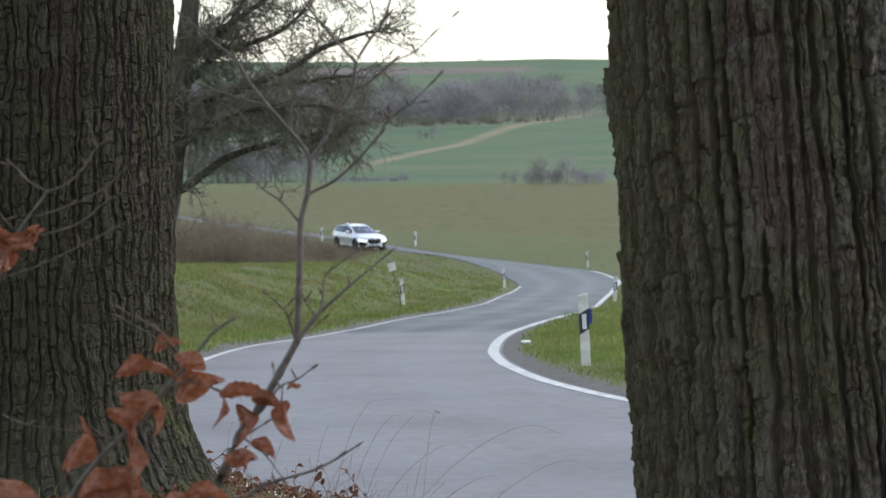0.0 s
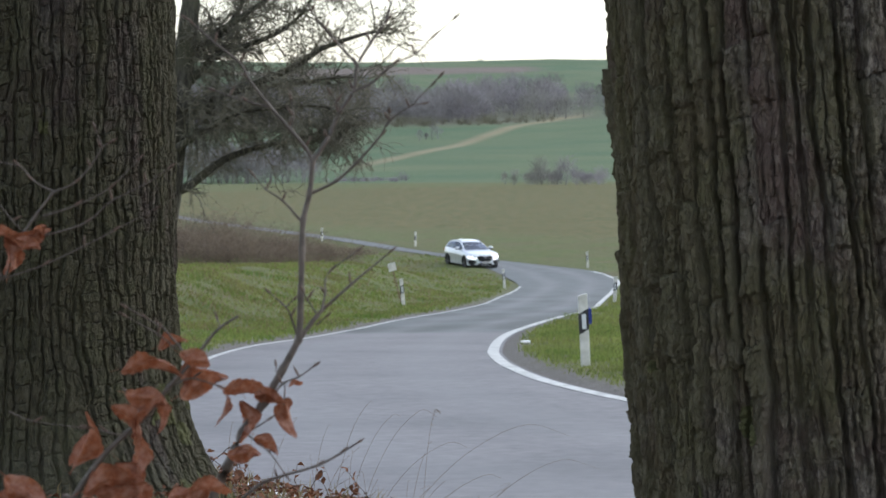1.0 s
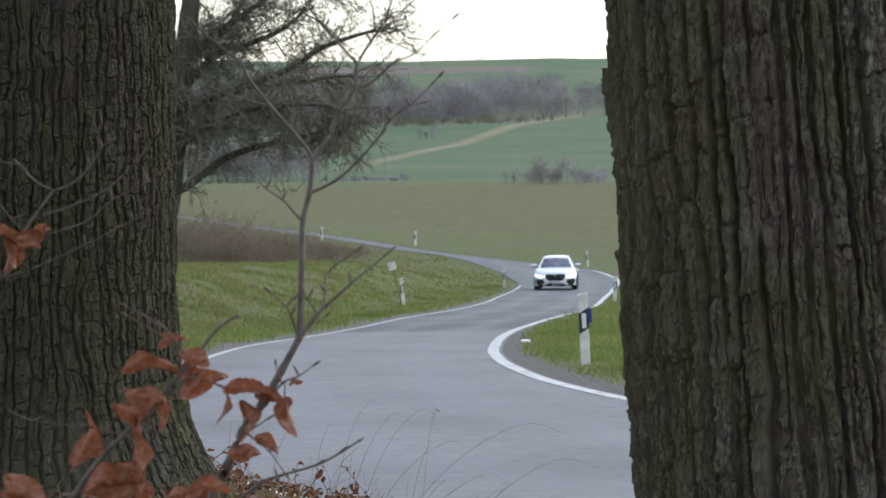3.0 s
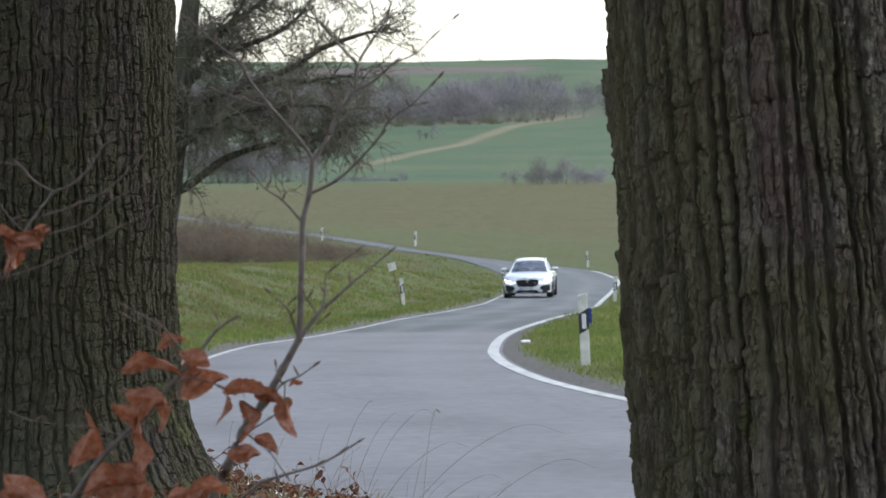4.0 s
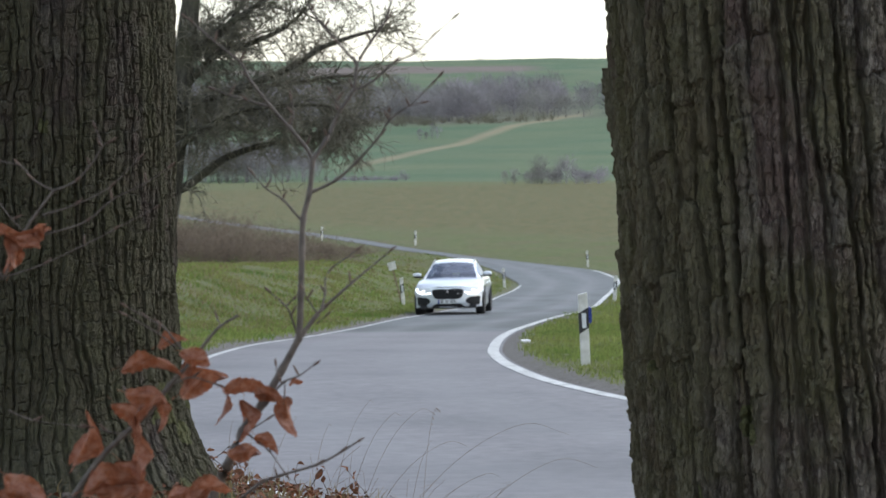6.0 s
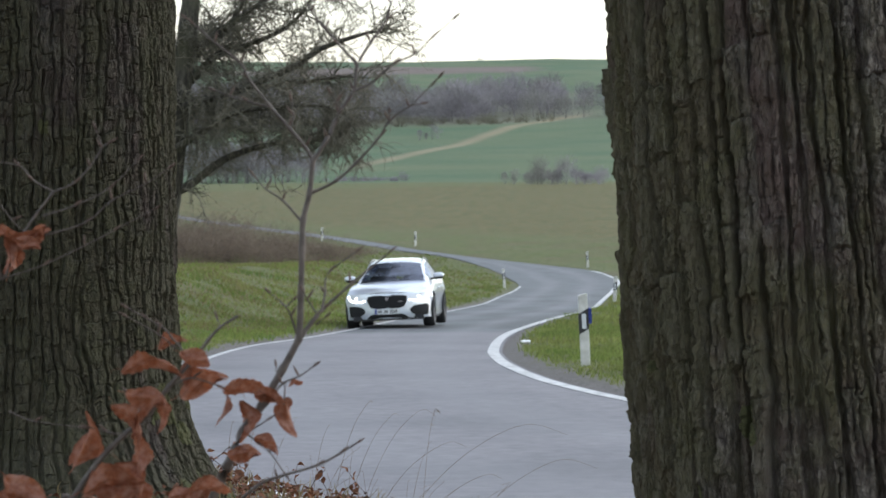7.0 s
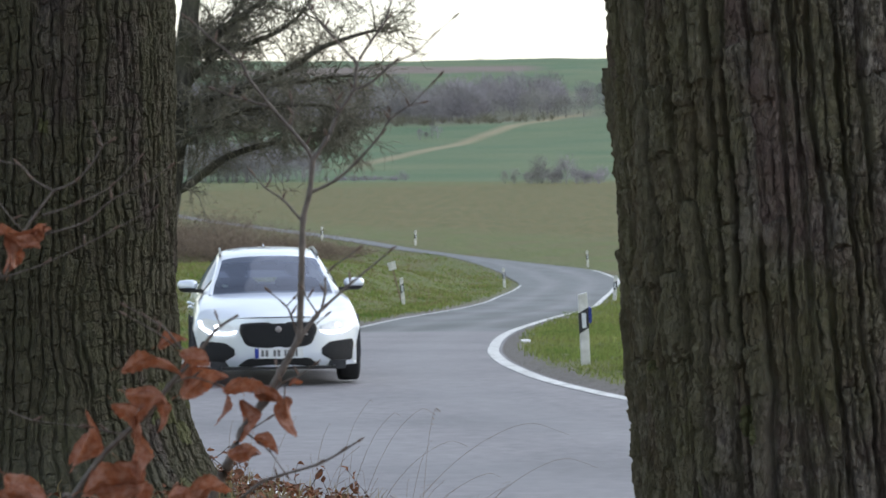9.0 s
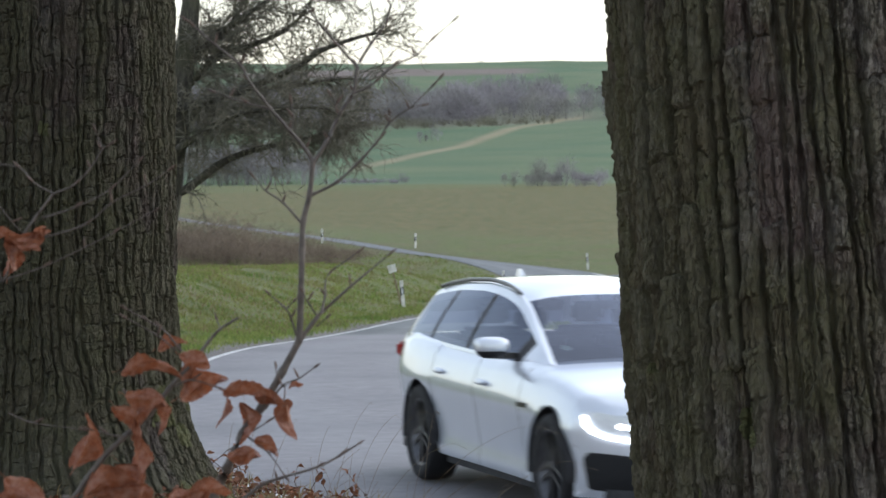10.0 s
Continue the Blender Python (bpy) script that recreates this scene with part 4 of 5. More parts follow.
def build_sapling(name, branches, depth, root, leaves, seed, label):
    rng = np.random.default_rng(seed)
    thing = tagged(new(name), label, "sapling", "beech saplings")
    for k, (r0, r1, line) in enumerate(branches):
        n = len(line)
        off = rng.uniform(-0.05, 0.05) if k > 1 else 0.0
        pts3 = [(x, depth + off * i / n, z) for i, (x, z) in enumerate(line)]
        if k == 0:
            x, y = root
            pts3 = [(x, y, height(x, y) - 0.05)] + pts3
        pts = bend(pts3, 5)
        rad = np.linspace(r0, r1, len(pts)) * 0.82
        if k == 0:
            rad[:5] = r0 * 1.2
        swell = 1 + 0.22 * (np.arange(len(pts)) % 5 == 0)
        v, f = tubes([(pts, rad * swell)], 8)
        stem = new("stem" if k == 0 else "twig", mesh_of("stem" if k == 0 else "twig", v, f, TWIG))
        stem.parent = thing
        if r1 <= 0.0016 and k > 0:
            buds = []
            spots = [(pts[-1], pts[-1] - pts[-2])] + [(pts[i], (pts[i] - pts[i - 1]) + np.array([rng.choice((-1, 1)) * 0.012, 0, 0.012])) for i in range(5, len(pts) - 3, 5)]
            for at, way in spots:
                way = way / (np.linalg.norm(way) + 1e-9)
                ln = rng.uniform(0.014, 0.021)
                buds.append((np.array([at, at + way * ln * 0.35, at + way * ln * 0.7, at + way * ln]), np.array([0.0009, 0.0021, 0.0016, 0.0003])))
            for shape in buds:
                v, f = tubes([shape], 6)
                new("bud", mesh_of("bud", v, f, BUD)).parent = stem
    for x, z, ln, a in leaves:
        leaf = new("leaf", LEAF_MESHES[int(rng.integers(7))])
        leaf.parent = thing
        way = Vector((math.cos(radians(a)), 0.35 * rng.uniform(-1, 1), math.sin(radians(a)))).normalized()
        turn = way.to_track_quat("X", "Z").to_matrix().to_4x4()
        leaf.matrix_basis = Matrix.Translation((x, depth + rng.uniform(-0.03, 0.01), z)) @ turn @ Matrix.Rotation(rng.uniform(-1.2, 0.2) - 0.6, 4, "X") @ Matrix.Translation((-ln * 0.45, 0, 0)) @ Matrix.Scale(ln * rng.uniform(1.1, 1.25), 4)
    return thing


BUD = material("beech_bud", (0.06, 0.036, 0.027), (0.13, 0.08, 0.058), 80.0, 0.5, 0.0)
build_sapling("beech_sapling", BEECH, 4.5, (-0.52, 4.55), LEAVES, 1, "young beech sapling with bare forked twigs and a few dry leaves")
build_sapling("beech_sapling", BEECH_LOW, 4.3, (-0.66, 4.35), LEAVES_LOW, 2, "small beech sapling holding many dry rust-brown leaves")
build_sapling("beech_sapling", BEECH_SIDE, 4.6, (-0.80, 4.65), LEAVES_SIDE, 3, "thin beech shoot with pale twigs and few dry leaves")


# ---------------------------------------------------------------- grass, stalks and fallen leaves
def blades(name, x, y, h, w, mat, label, category, seed, lean=0.5):
    rng = np.random.default_rng(seed)
    n = len(x)
    z = terrain(x, y) - 0.01
    laid = 0.9 * (fractal(x / 0.4, y / 0.8, 91) - 0.47)
    a = rng.uniform(0, 2 * np.pi, n)
    lx, ly = (rng.normal(0, lean, n) + laid) * h, rng.normal(0, lean, n) * h
    sx, sy = np.cos(a) * w, np.sin(a) * w * 0.5
    p0 = np.stack([x - sx, y - sy, z], 1)
    p1 = np.stack([x + sx, y + sy, z], 1)
    p2 = np.stack([x + sx * 0.7 + lx * 0.4, y + sy * 0.7 + ly * 0.4, z + h * 0.6], 1)
    p3 = np.stack([x - sx * 0.7 + lx * 0.4, y - sy * 0.7 + ly * 0.4, z + h * 0.6], 1)
    p4 = np.stack([x + lx, y + ly, z + h * rng.uniform(0.75, 1.0, n)], 1)
    v = np.stack([p0, p1, p2, p3, p4], 1).reshape(-1, 3)
    i = np.arange(n) * 5
    quads, tris = np.stack([i, i + 1, i + 2, i + 3], 1).tolist(), np.stack([i + 3, i + 2, i + 4], 1).tolist()
    return tagged(new(name, mesh_of(name, v.tolist(), quads + tris, mat, False)), label, category, kind="stuff")


def grass_spots(seed, n, y0, y1, near_gap):
    rng = np.random.default_rng(seed)
    y = y0 * (y1 / y0) ** rng.random(n)
    x = rng.uniform(-0.155, 0.155, n) * y
    d, near = road_distance(x, y)
    clump = np.clip(0.47 + 1.7 * (fractal(x * 1.3, y * 0.6, 77) - 0.47), 0.05, 1)
    ok = (d > near_gap + np.where(~near & (y < 75), 0.28, 0.0) + 0.3 * rng.random(n)) & (rng.random(n) < 0.55 + 0.9 * np.clip(clump - 0.3, 0, 1)) & ((near & (y < 173)) | (y < 150))
    return x[ok], y[ok], clump[ok], rng, near[ok]


gx, gyy, gc, grng, gn = grass_spots(3, 330000, 27, 185, 0.18)
blades("verge_grass", gx, gyy, (0.03 + 0.13 * gc) * grng.uniform(0.5, 1.4, len(gx)), 0.0022 + 0.00013 * gyy, BLADE, "rough green verge grass with yellowed tufts", "grass", 4, 0.45)
gx, gyy, gc, grng, gn = grass_spots(8, 90000, 30, 168, 0.5)
dry = gn & (fractal(gx / 2.3, gyy / 4.0, 93) + 0.25 * (gc - 0.5) > 0.42)
gx, gyy, gc = gx[dry], gyy[dry], gc[dry]
blades("dead_grass", gx, gyy, (0.04 + 0.14 * gc) * grng.uniform(0.6, 1.5, len(gx)), 0.002 + 0.00011 * gyy, STRAW, "straw-coloured dead grass among the green", "grass", 9, 0.7)


def build_bank():
    """Short grass, fallen leaves, brambles and tall dry stalks on the bank under the trees."""
    rng = np.random.default_rng(12)
    n = 9000
    x, y = rng.uniform(-3.2, 2.2, n), rng.uniform(6, 21, n)
    d, near = road_distance(x, y)
    ok = d > 0.15
    x, y = x[ok], y[ok]
    blades("bank_grass", x, y, rng.uniform(0.03, 0.12, len(x)), np.full(len(x), 0.003), STRAW, "short withered grass on the bank", "grass", 13, 0.6)
    proto = [np.array([q.co for q in me.vertices])[: 25 * 11].reshape(25, 11, 3)[::4, ::5].reshape(-1, 3) for me in LEAF_MESHES]
    gf = grid_faces(7, 3)
    V, F, k = [], [], 0
    m = 7000
    xs, ys = rng.uniform(-3.0, 1.9, m), rng.uniform(8.5, 20.5, m)
    d, near = road_distance(xs, ys)
    zs = terrain(xs, ys, d, near)
    for i in range(m):
        if d[i] < 0.1 or rng.random() > (1.0 if xs[i] < 0.1 else 0.45):
            continue
        s = rng.uniform(0.03, 0.055)
        r = Euler((rng.normal(0, 0.35), rng.normal(0, 0.35), rng.uniform(0, 6.28))).to_matrix()
        p = proto[i % 7][::1] @ np.array(r).T * s
        V.append(p + np.array([xs[i], ys[i], zs[i] + 0.02 + 0.03 * rng.random()]))
        F.append(gf + k)
        k += len(p)
    me = mesh_of("leaf_litter", np.vstack(V), np.vstack(F), LITTER)
    tagged(new("leaf_litter", me), "fallen rust-brown beech leaves on the bank", "leaf litter", kind="stuff")
    # brambles
    stems, leaves, FF, kk = [], [], [], 0
    for i in range(34):
        bx, by = rng.uniform(-1.05, -0.30), rng.uniform(11.4, 14.2)
        p, r = grow(rng, (bx, by, height(bx, by) - 0.02), (rng.normal(0, 0.5), rng.normal(0, 0.3), 1), rng.uniform(0.10, 0.30), 0.003, -0.12, 6, 0.3)
        stems.append((p, r))
        for q in p[2:]:
            s = rng.uniform(0.022, 0.045)
            rr = Euler((rng.normal(0, 0.8), rng.normal(0, 0.8), rng.uniform(0, 6.28))).to_matrix()
            lp = proto[int(rng.integers(7))] @ np.array(rr).T * s + q
            leaves.append(lp)
            FF.append(gf + kk)
            kk += len(lp)
    bramble = tagged(new("bramble"), "low bramble with withered red-brown leaves", "bramble")
    v, f = tubes(stems, 5)
    o = new("stem_tangle", mesh_of("stem_tangle", v, f, TWIG))
    o.parent = bramble
    tagged(o, kind="stuff")
    o = new("foliage", mesh_of("foliage", np.vstack(leaves), np.vstack(FF), LITTER))
    o.parent = bramble
    tagged(o, kind="stuff")


build_bank()


def build_stalks():
    """Tall thin grass stalks that bend over the road's edge."""
    rng = np.random.default_rng(31)
    shown = [(-0.10, 12.6, 0.06, 0.53, 0.05), (-0.42, 12.8, 0.20, 0.60, 0.12), (-0.36, 12.5, 0.26, 0.62, 0.2), (-0.20, 12.7, 0.55, 0.62, 0.6), (0.05, 12.6, 0.45, 0.50, 0.5), (-0.16, 12.9, 0.10, 0.55, 0.02),
             (-0.55, 12.4, 0.07, 0.45, 0.03), (-0.48, 12.7, 0.16, 0.64, 0.06), (-0.30, 12.4, 0.32, 0.45, 0.25), (-0.12, 12.6, 0.3, 0.35, 0.2), (-0.85, 12.8, 0.05, 0.42, 0.02), (-0.95, 13.0, 0.03, 0.38, 0.02)]
    for k in range(26):
        shown.append((rng.uniform(-0.75, 0.15), rng.uniform(12.0, 14.0), rng.normal(0.08, 0.14), rng.uniform(0.18, 0.42), rng.normal(0, 0.08)))
    for k, (x, y, dx, h, nod) in enumerate(shown):
        z = height(x, y)
        h = h if k == 0 else h * 0.72
        lines = []
        pts = bend([(x, y, z - 0.02), (x + dx * 0.25, y, z + h * 0.4), (x + dx * 0.6, y, z + h * 0.78), (x + dx, y, z + h), (x + dx + nod * 0.3, y, z + h - abs(nod) * 0.08)], 5)
        lines.append((pts, np.linspace(0.0009, 0.0004, len(pts))))
        stalk = tagged(new("grass_stalk"), "tall dry grass stalk", "grass stalk", "dry grass stalks")
        v, f = tubes(lines, 4)
        new("stem", mesh_of("stem", v, f, STALK)).parent = stalk
        if k == 0:
            ears = []
            for q in pts[-9:]:
                way = (pts[-1] - pts[-5]) / np.linalg.norm(pts[-1] - pts[-5]) + rng.normal(0, 0.18, 3)
                ears.append((np.array([q, q + way * 0.007, q + way * 0.015]), np.array([0.0005, 0.0011, 0.0003])))
            v, f = tubes(ears, 4)
            head = tagged(new("seed_head", mesh_of("seed_head", v, f, STALK)), kind="stuff")
            head.parent = stalk


STALK = material("dry_stalk", (0.12, 0.09, 0.055), (0.26, 0.20, 0.13), 30.0, 0.8, 0.0)
build_stalks()


# ---------------------------------------------------------------- the car
PAINT = material("car_paint", (0.70, 0.74, 0.81), (0.74, 0.78, 0.85), 3, 0.28, 0.0, metal=0.38, coat=1.0)
PAINT.node_tree.nodes["Principled BSDF"].inputs["Coat Roughness"].default_value = 0.06
BLACK = material("gloss_black", (0.010, 0.010, 0.011), (0.018, 0.018, 0.02), 8, 0.3, 0.0)
MESH = material("black_grille_mesh", (0.006, 0.006, 0.007), (0.02, 0.02, 0.022), 220, 0.9, 0.8, 260, bump_distance=0.004)
RUBBER = material("tyre_rubber", (0.012, 0.012, 0.013), (0.03, 0.03, 0.031), 30, 0.85, 0.4, 120)
RIM = material("dark_alloy", (0.05, 0.05, 0.055), (0.12, 0.12, 0.13), 10, 0.35, 0.0, metal=0.8)
CABIN = material("cabin_trim", (0.02, 0.02, 0.022), (0.045, 0.045, 0.05), 12, 0.8, 0.3, 60)
PLATE = material("plate_white", (0.62, 0.63, 0.64), (0.72, 0.73, 0.74), 10, 0.4, 0.0)
PLATE_BLUE = material("plate_blue", (0.01, 0.03, 0.25), (0.015, 0.04, 0.3), 10, 0.4, 0.0)
INK = material("plate_ink", (0.10, 0.10, 0.105), (0.18, 0.18, 0.18), 10, 0.5, 0.0)
STICKER = material("sticker", (0.45, 0.62, 0.52), (0.6, 0.74, 0.66), 30, 0.5, 0.0)
BADGE = material("badge", (0.22, 0.20, 0.20), (0.45, 0.42, 0.42), 40, 0.3, 0.0, metal=0.6)
TAIL = material("tail_light_red", (0.30, 0.02, 0.02), (0.4, 0.03, 0.03), 10, 0.2, 0.0, coat=0.5)
LAMP = glow("lamp_glow", (0.93, 0.96, 1.0), 3.2)
# Lens colour raised towards white, in place of the lamp's glow spreading over it.
LAMP_GLASS = material("glow_whitened_glass", (0.70, 0.73, 0.77), (0.82, 0.85, 0.88), 30, 0.12, 0.0, coat=0.6)
SPARK = glow("lamp_pod", (0.93, 0.96, 1.0), 4.0)

GLASS = bpy.data.materials.new("tinted_glass")
GLASS.use_nodes = True
gt = GLASS.node_tree
gt.nodes.remove(gt.nodes["Principled BSDF"])
g_mix, g_fres, g_gloss, g_clear = (gt.nodes.new("ShaderNode" + k) for k in ("MixShader", "Fresnel", "BsdfGlossy", "BsdfTransparent"))
g_fres.inputs["IOR"].default_value = 2.0
g_gloss.inputs["Roughness"].default_value = 0.02
g_gloss.inputs["Color"].default_value = (0.62, 0.67, 0.82, 1)
g_clear.inputs["Color"].default_value = (0.36, 0.40, 0.44, 1)
gt.links.new(g_fres.outputs[0], g_mix.inputs[0])
gt.links.new(g_clear.outputs[0], g_mix.inputs[1])
gt.links.new(g_gloss.outputs[0], g_mix.inputs[2])
gt.links.new(g_mix.outputs[0], gt.nodes["Material Output"].inputs["Surface"])


def curve(points, v):
    """A smooth reading of a list of (where, value)."""
    xs, ys = np.array([p[0] for p in points], float), np.array([p[1] for p in points], float)
    w = 0.05
    return sum(np.interp(np.asarray(v, float) + k * w, xs, ys) for k in (-2, -1, 0, 1, 2)) / 5


WIDTH = [(-0.9, 0.875), (-0.6, 0.905), (-0.2, 0.93), (0.4, 0.928), (1.4, 0.922), (2.3, 0.93), (3.0, 0.94), (3.5, 0.92), (3.8, 0.88), (4.07, 0.80)]
BONNET = [(-0.88, 0.735), (-0.75, 0.785), (-0.5, 0.845), (-0.2, 0.90), (0.2, 0.955), (0.6, 0.99), (0.9, 1.0), (4.1, 1.0)]
SHOULDER = [(-0.88, 0.70), (-0.7, 0.745), (-0.4, 0.825), (0.0, 0.895), (0.4, 0.94), (0.8, 0.968), (1.6, 0.985), (2.6, 1.01), (3.4, 1.04), (4.07, 1.03)]
ROOF = [(0.55, 0.94), (0.62, 0.985), (0.8, 1.075), (1.1, 1.205), (1.4, 1.335), (1.6, 1.405), (1.9, 1.455), (2.3, 1.48), (2.9, 1.465), (3.4, 1.425), (3.72, 1.38), (3.85, 1.30), (4.05, 1.03)]
NARROW = [(0.5, 0.73), (0.8, 0.70), (1.1, 0.645), (1.5, 0.585), (1.9, 0.565), (2.6, 0.56), (3.4, 0.535), (3.8, 0.55), (4.05, 0.62)]
BELT = [(0.5, 0.76), (0.85, 0.80), (1.5, 0.825), (2.5, 0.83), (3.2, 0.80), (3.7, 0.765), (4.05, 0.68)]
ARCH, AXLES = 0.385, (0.0, 2.96)


def nose(share, y):
    """How far the plan's rounding draws a point back."""
    a = np.abs(share)
    front = 0.47 * a ** 2.7 * np.clip((-0.40 - y) / 0.48, 0, 1)
    back = 0.20 * a ** 3 * smoothstep(3.2, 4.05, y)
    return front - back


def sill(y):
    z = curve([(-0.9, 0.24), (-0.5, 0.22), (0.5, 0.215), (2.5, 0.225), (3.4, 0.25), (4.07, 0.34)], y)
    for a in AXLES:
        d = np.abs(y - a)
        z = np.where(d < ARCH, np.maximum(z, 0.345 + np.sqrt(np.maximum(ARCH ** 2 - d ** 2, 0))), z)
    return z


def section(y):
    """The half section of the lower body at y, from sill to centre line, as (share of width, x, z)."""
    w, zs, zb, zc = float(curve(WIDTH, y)), float(curve(SHOULDER, y)), float(sill(y)), float(curve(BONNET, y))
    key = [(0.90, 0.20), (0.950, 0.235), (0.952, 0.27), (0.934, 0.30), (0.936, 0.40), (0.950, 0.50), (0.972, 0.61), (1.0, 0.735), (0.990, 0.775), (0.965, 0.86), (0.935, 0.93), (0.90, 0.98), (0.84, 1.0)]
    side = []
    for share, zz in key:
        side.append([share * w, zz * zs])
    side = np.array(side)
    zz = np.linspace(max(zb, 0.2 * zs), zs, 16)
    xs = np.interp(zz, side[:, 1], side[:, 0])
    top_x = np.linspace(0.84 * w, 0, 13)[1:]
    u = 1 - top_x / (0.84 * w)
    top_z = zs + (zc - zs) * np.sin(np.minimum(1, u / 0.8) * np.pi / 2)
    return np.concatenate([xs, top_x]), np.concatenate([zz, top_z]), w


def grid_normals(verts, faces):
    """Smooth normals over a whole surface, so that panels cut from it meet without a break."""
    v, f = np.asarray(verts, float), np.asarray(faces)
    n = np.cross(v[f[:, 2]] - v[f[:, 0]], v[f[:, 3]] - v[f[:, 1]])
    out = np.zeros_like(v)
    for k in range(4):
        np.add.at(out, f[:, k], n)
    out[np.abs(v[:, 0]) < 1e-6, 0] = 0
    return out / (np.linalg.norm(out, axis=1)[:, None] + 1e-12)


def panel(name, verts, faces, mat, parent, label="", thick=0.0, normals=None):
    """A sheet-metal or glass part: only the vertices its faces use."""
    used = sorted({i for f in faces for i in f})
    where = {i: k for k, i in enumerate(used)}
    me = mesh_of(name, [tuple(verts[i]) for i in used], [[where[i] for i in f] for f in faces], mat)
    if normals is not None:
        me.normals_split_custom_set_from_vertices([tuple(normals[i]) for i in used])
    o = new(name, me)
    o.parent = parent
    if thick:
        s = o.modifiers.new("thickness", "SOLIDIFY")
        s.thickness, s.offset = thick, -1
    if label:
        tagged(o, label)
    return o


def front_y(x, z):
    """The nose's skin."""
    b = 0.47 * (np.abs(x) / 0.875) ** 2.7
    return -0.885 + b + 0.25 * np.maximum(z - 0.60, 0) ** 1.5 + 0.9 * np.maximum(0.36 - z, 0) ** 2 * 2.0


def patch(name, outline, out, mat, parent, label="", rings=9, deep=0.03):
    """A shaped inset or lens on the nose: outline in (x, z), standing out by so much, with a rim that goes back into the nose."""
    o = np.array(outline, float)
    c = o.mean(0)
    v, f, n = [], [], len(o)
    for r in range(rings + 1):
        for p in o:
            q = c + (p - c) * (1 - r / (rings + 0.0) * 0.999)
            v.append((q[0], float(front_y(q[0], q[1])) - out, q[1]))
    v += [(p[0], float(front_y(p[0], p[1])) + deep, p[1]) for p in o]
    for r in range(rings):
        f += [[r * n + i, r * n + (i + 1) % n, (r + 1) * n + (i + 1) % n, (r + 1) * n + i] for i in range(n)]
    f += [[(rings + 1) * n + i, (rings + 1) * n + (i + 1) % n, (i + 1) % n, i] for i in range(n)]
    return panel(name, v, f, mat, parent, label)


def lathe(bm, profile, turns, axis_x=0.0):
    """A turned shape about the x axis: profile of (x, radius)."""
    rings = []
    for k in range(turns):
        a = 2 * math.pi * k / turns
        rings.append([bm.verts.new((axis_x + px, r * math.sin(a), r * math.cos(a))) for px, r in profile])
    for k in range(turns):
        p, q = rings[k], rings[(k + 1) % turns]
        for i in range(len(profile) - 1):
            bm.faces.new((p[i], p[i + 1], q[i + 1], q[i])).smooth = True


def build_wheel(side, y, parent):
    hub = new("wheel")
    hub.parent = parent
    hub.matrix_basis = pose(side * 0.807, y, 0.345)
    bm = bmesh.new()
    lathe(bm, [(s * side, r) for s, r in ((-0.11, 0.24), (-0.122, 0.30), (-0.11, 0.33), (-0.085, 0.343), (0.0, 0.346), (0.085, 0.343), (0.11, 0.33), (0.122, 0.30), (0.112, 0.255), (0.10, 0.24))], 48)
    part("tyre", bm, RUBBER, hub)
    bm = bmesh.new()
    lathe(bm, [(s * side, r) for s, r in ((-0.10, 0.235), (0.04, 0.225), (0.085, 0.24), (0.105, 0.248), (0.098, 0.232), (0.03, 0.20), (-0.02, 0.12), (-0.02, 0.001))], 40)
    part("rim", bm, RIM, hub)
    for k in range(5):
        bm = bmesh.new()
        for sgn in (-1, 1):
            a = 2 * math.pi * k / 5
            vs = box(bm, -0.014, 0.014, -0.012, 0.012, 0.03, 0.235)
            bmesh.ops.transform(bm, verts=vs, matrix=pose(side * 0.075, 0, 0) @ Matrix.Rotation(a, 4, "X") @ pose(0, 0.018 * sgn, 0, sgn * -6.5))
        part("spoke", bm, RIM, hub)
    bm = bmesh.new()
    lathe(bm, [(side * 0.05, 0.05), (side * 0.09, 0.045), (side * 0.095, 0.001)], 20)
    part("hub_cap", bm, BLACK, hub)
    return hub


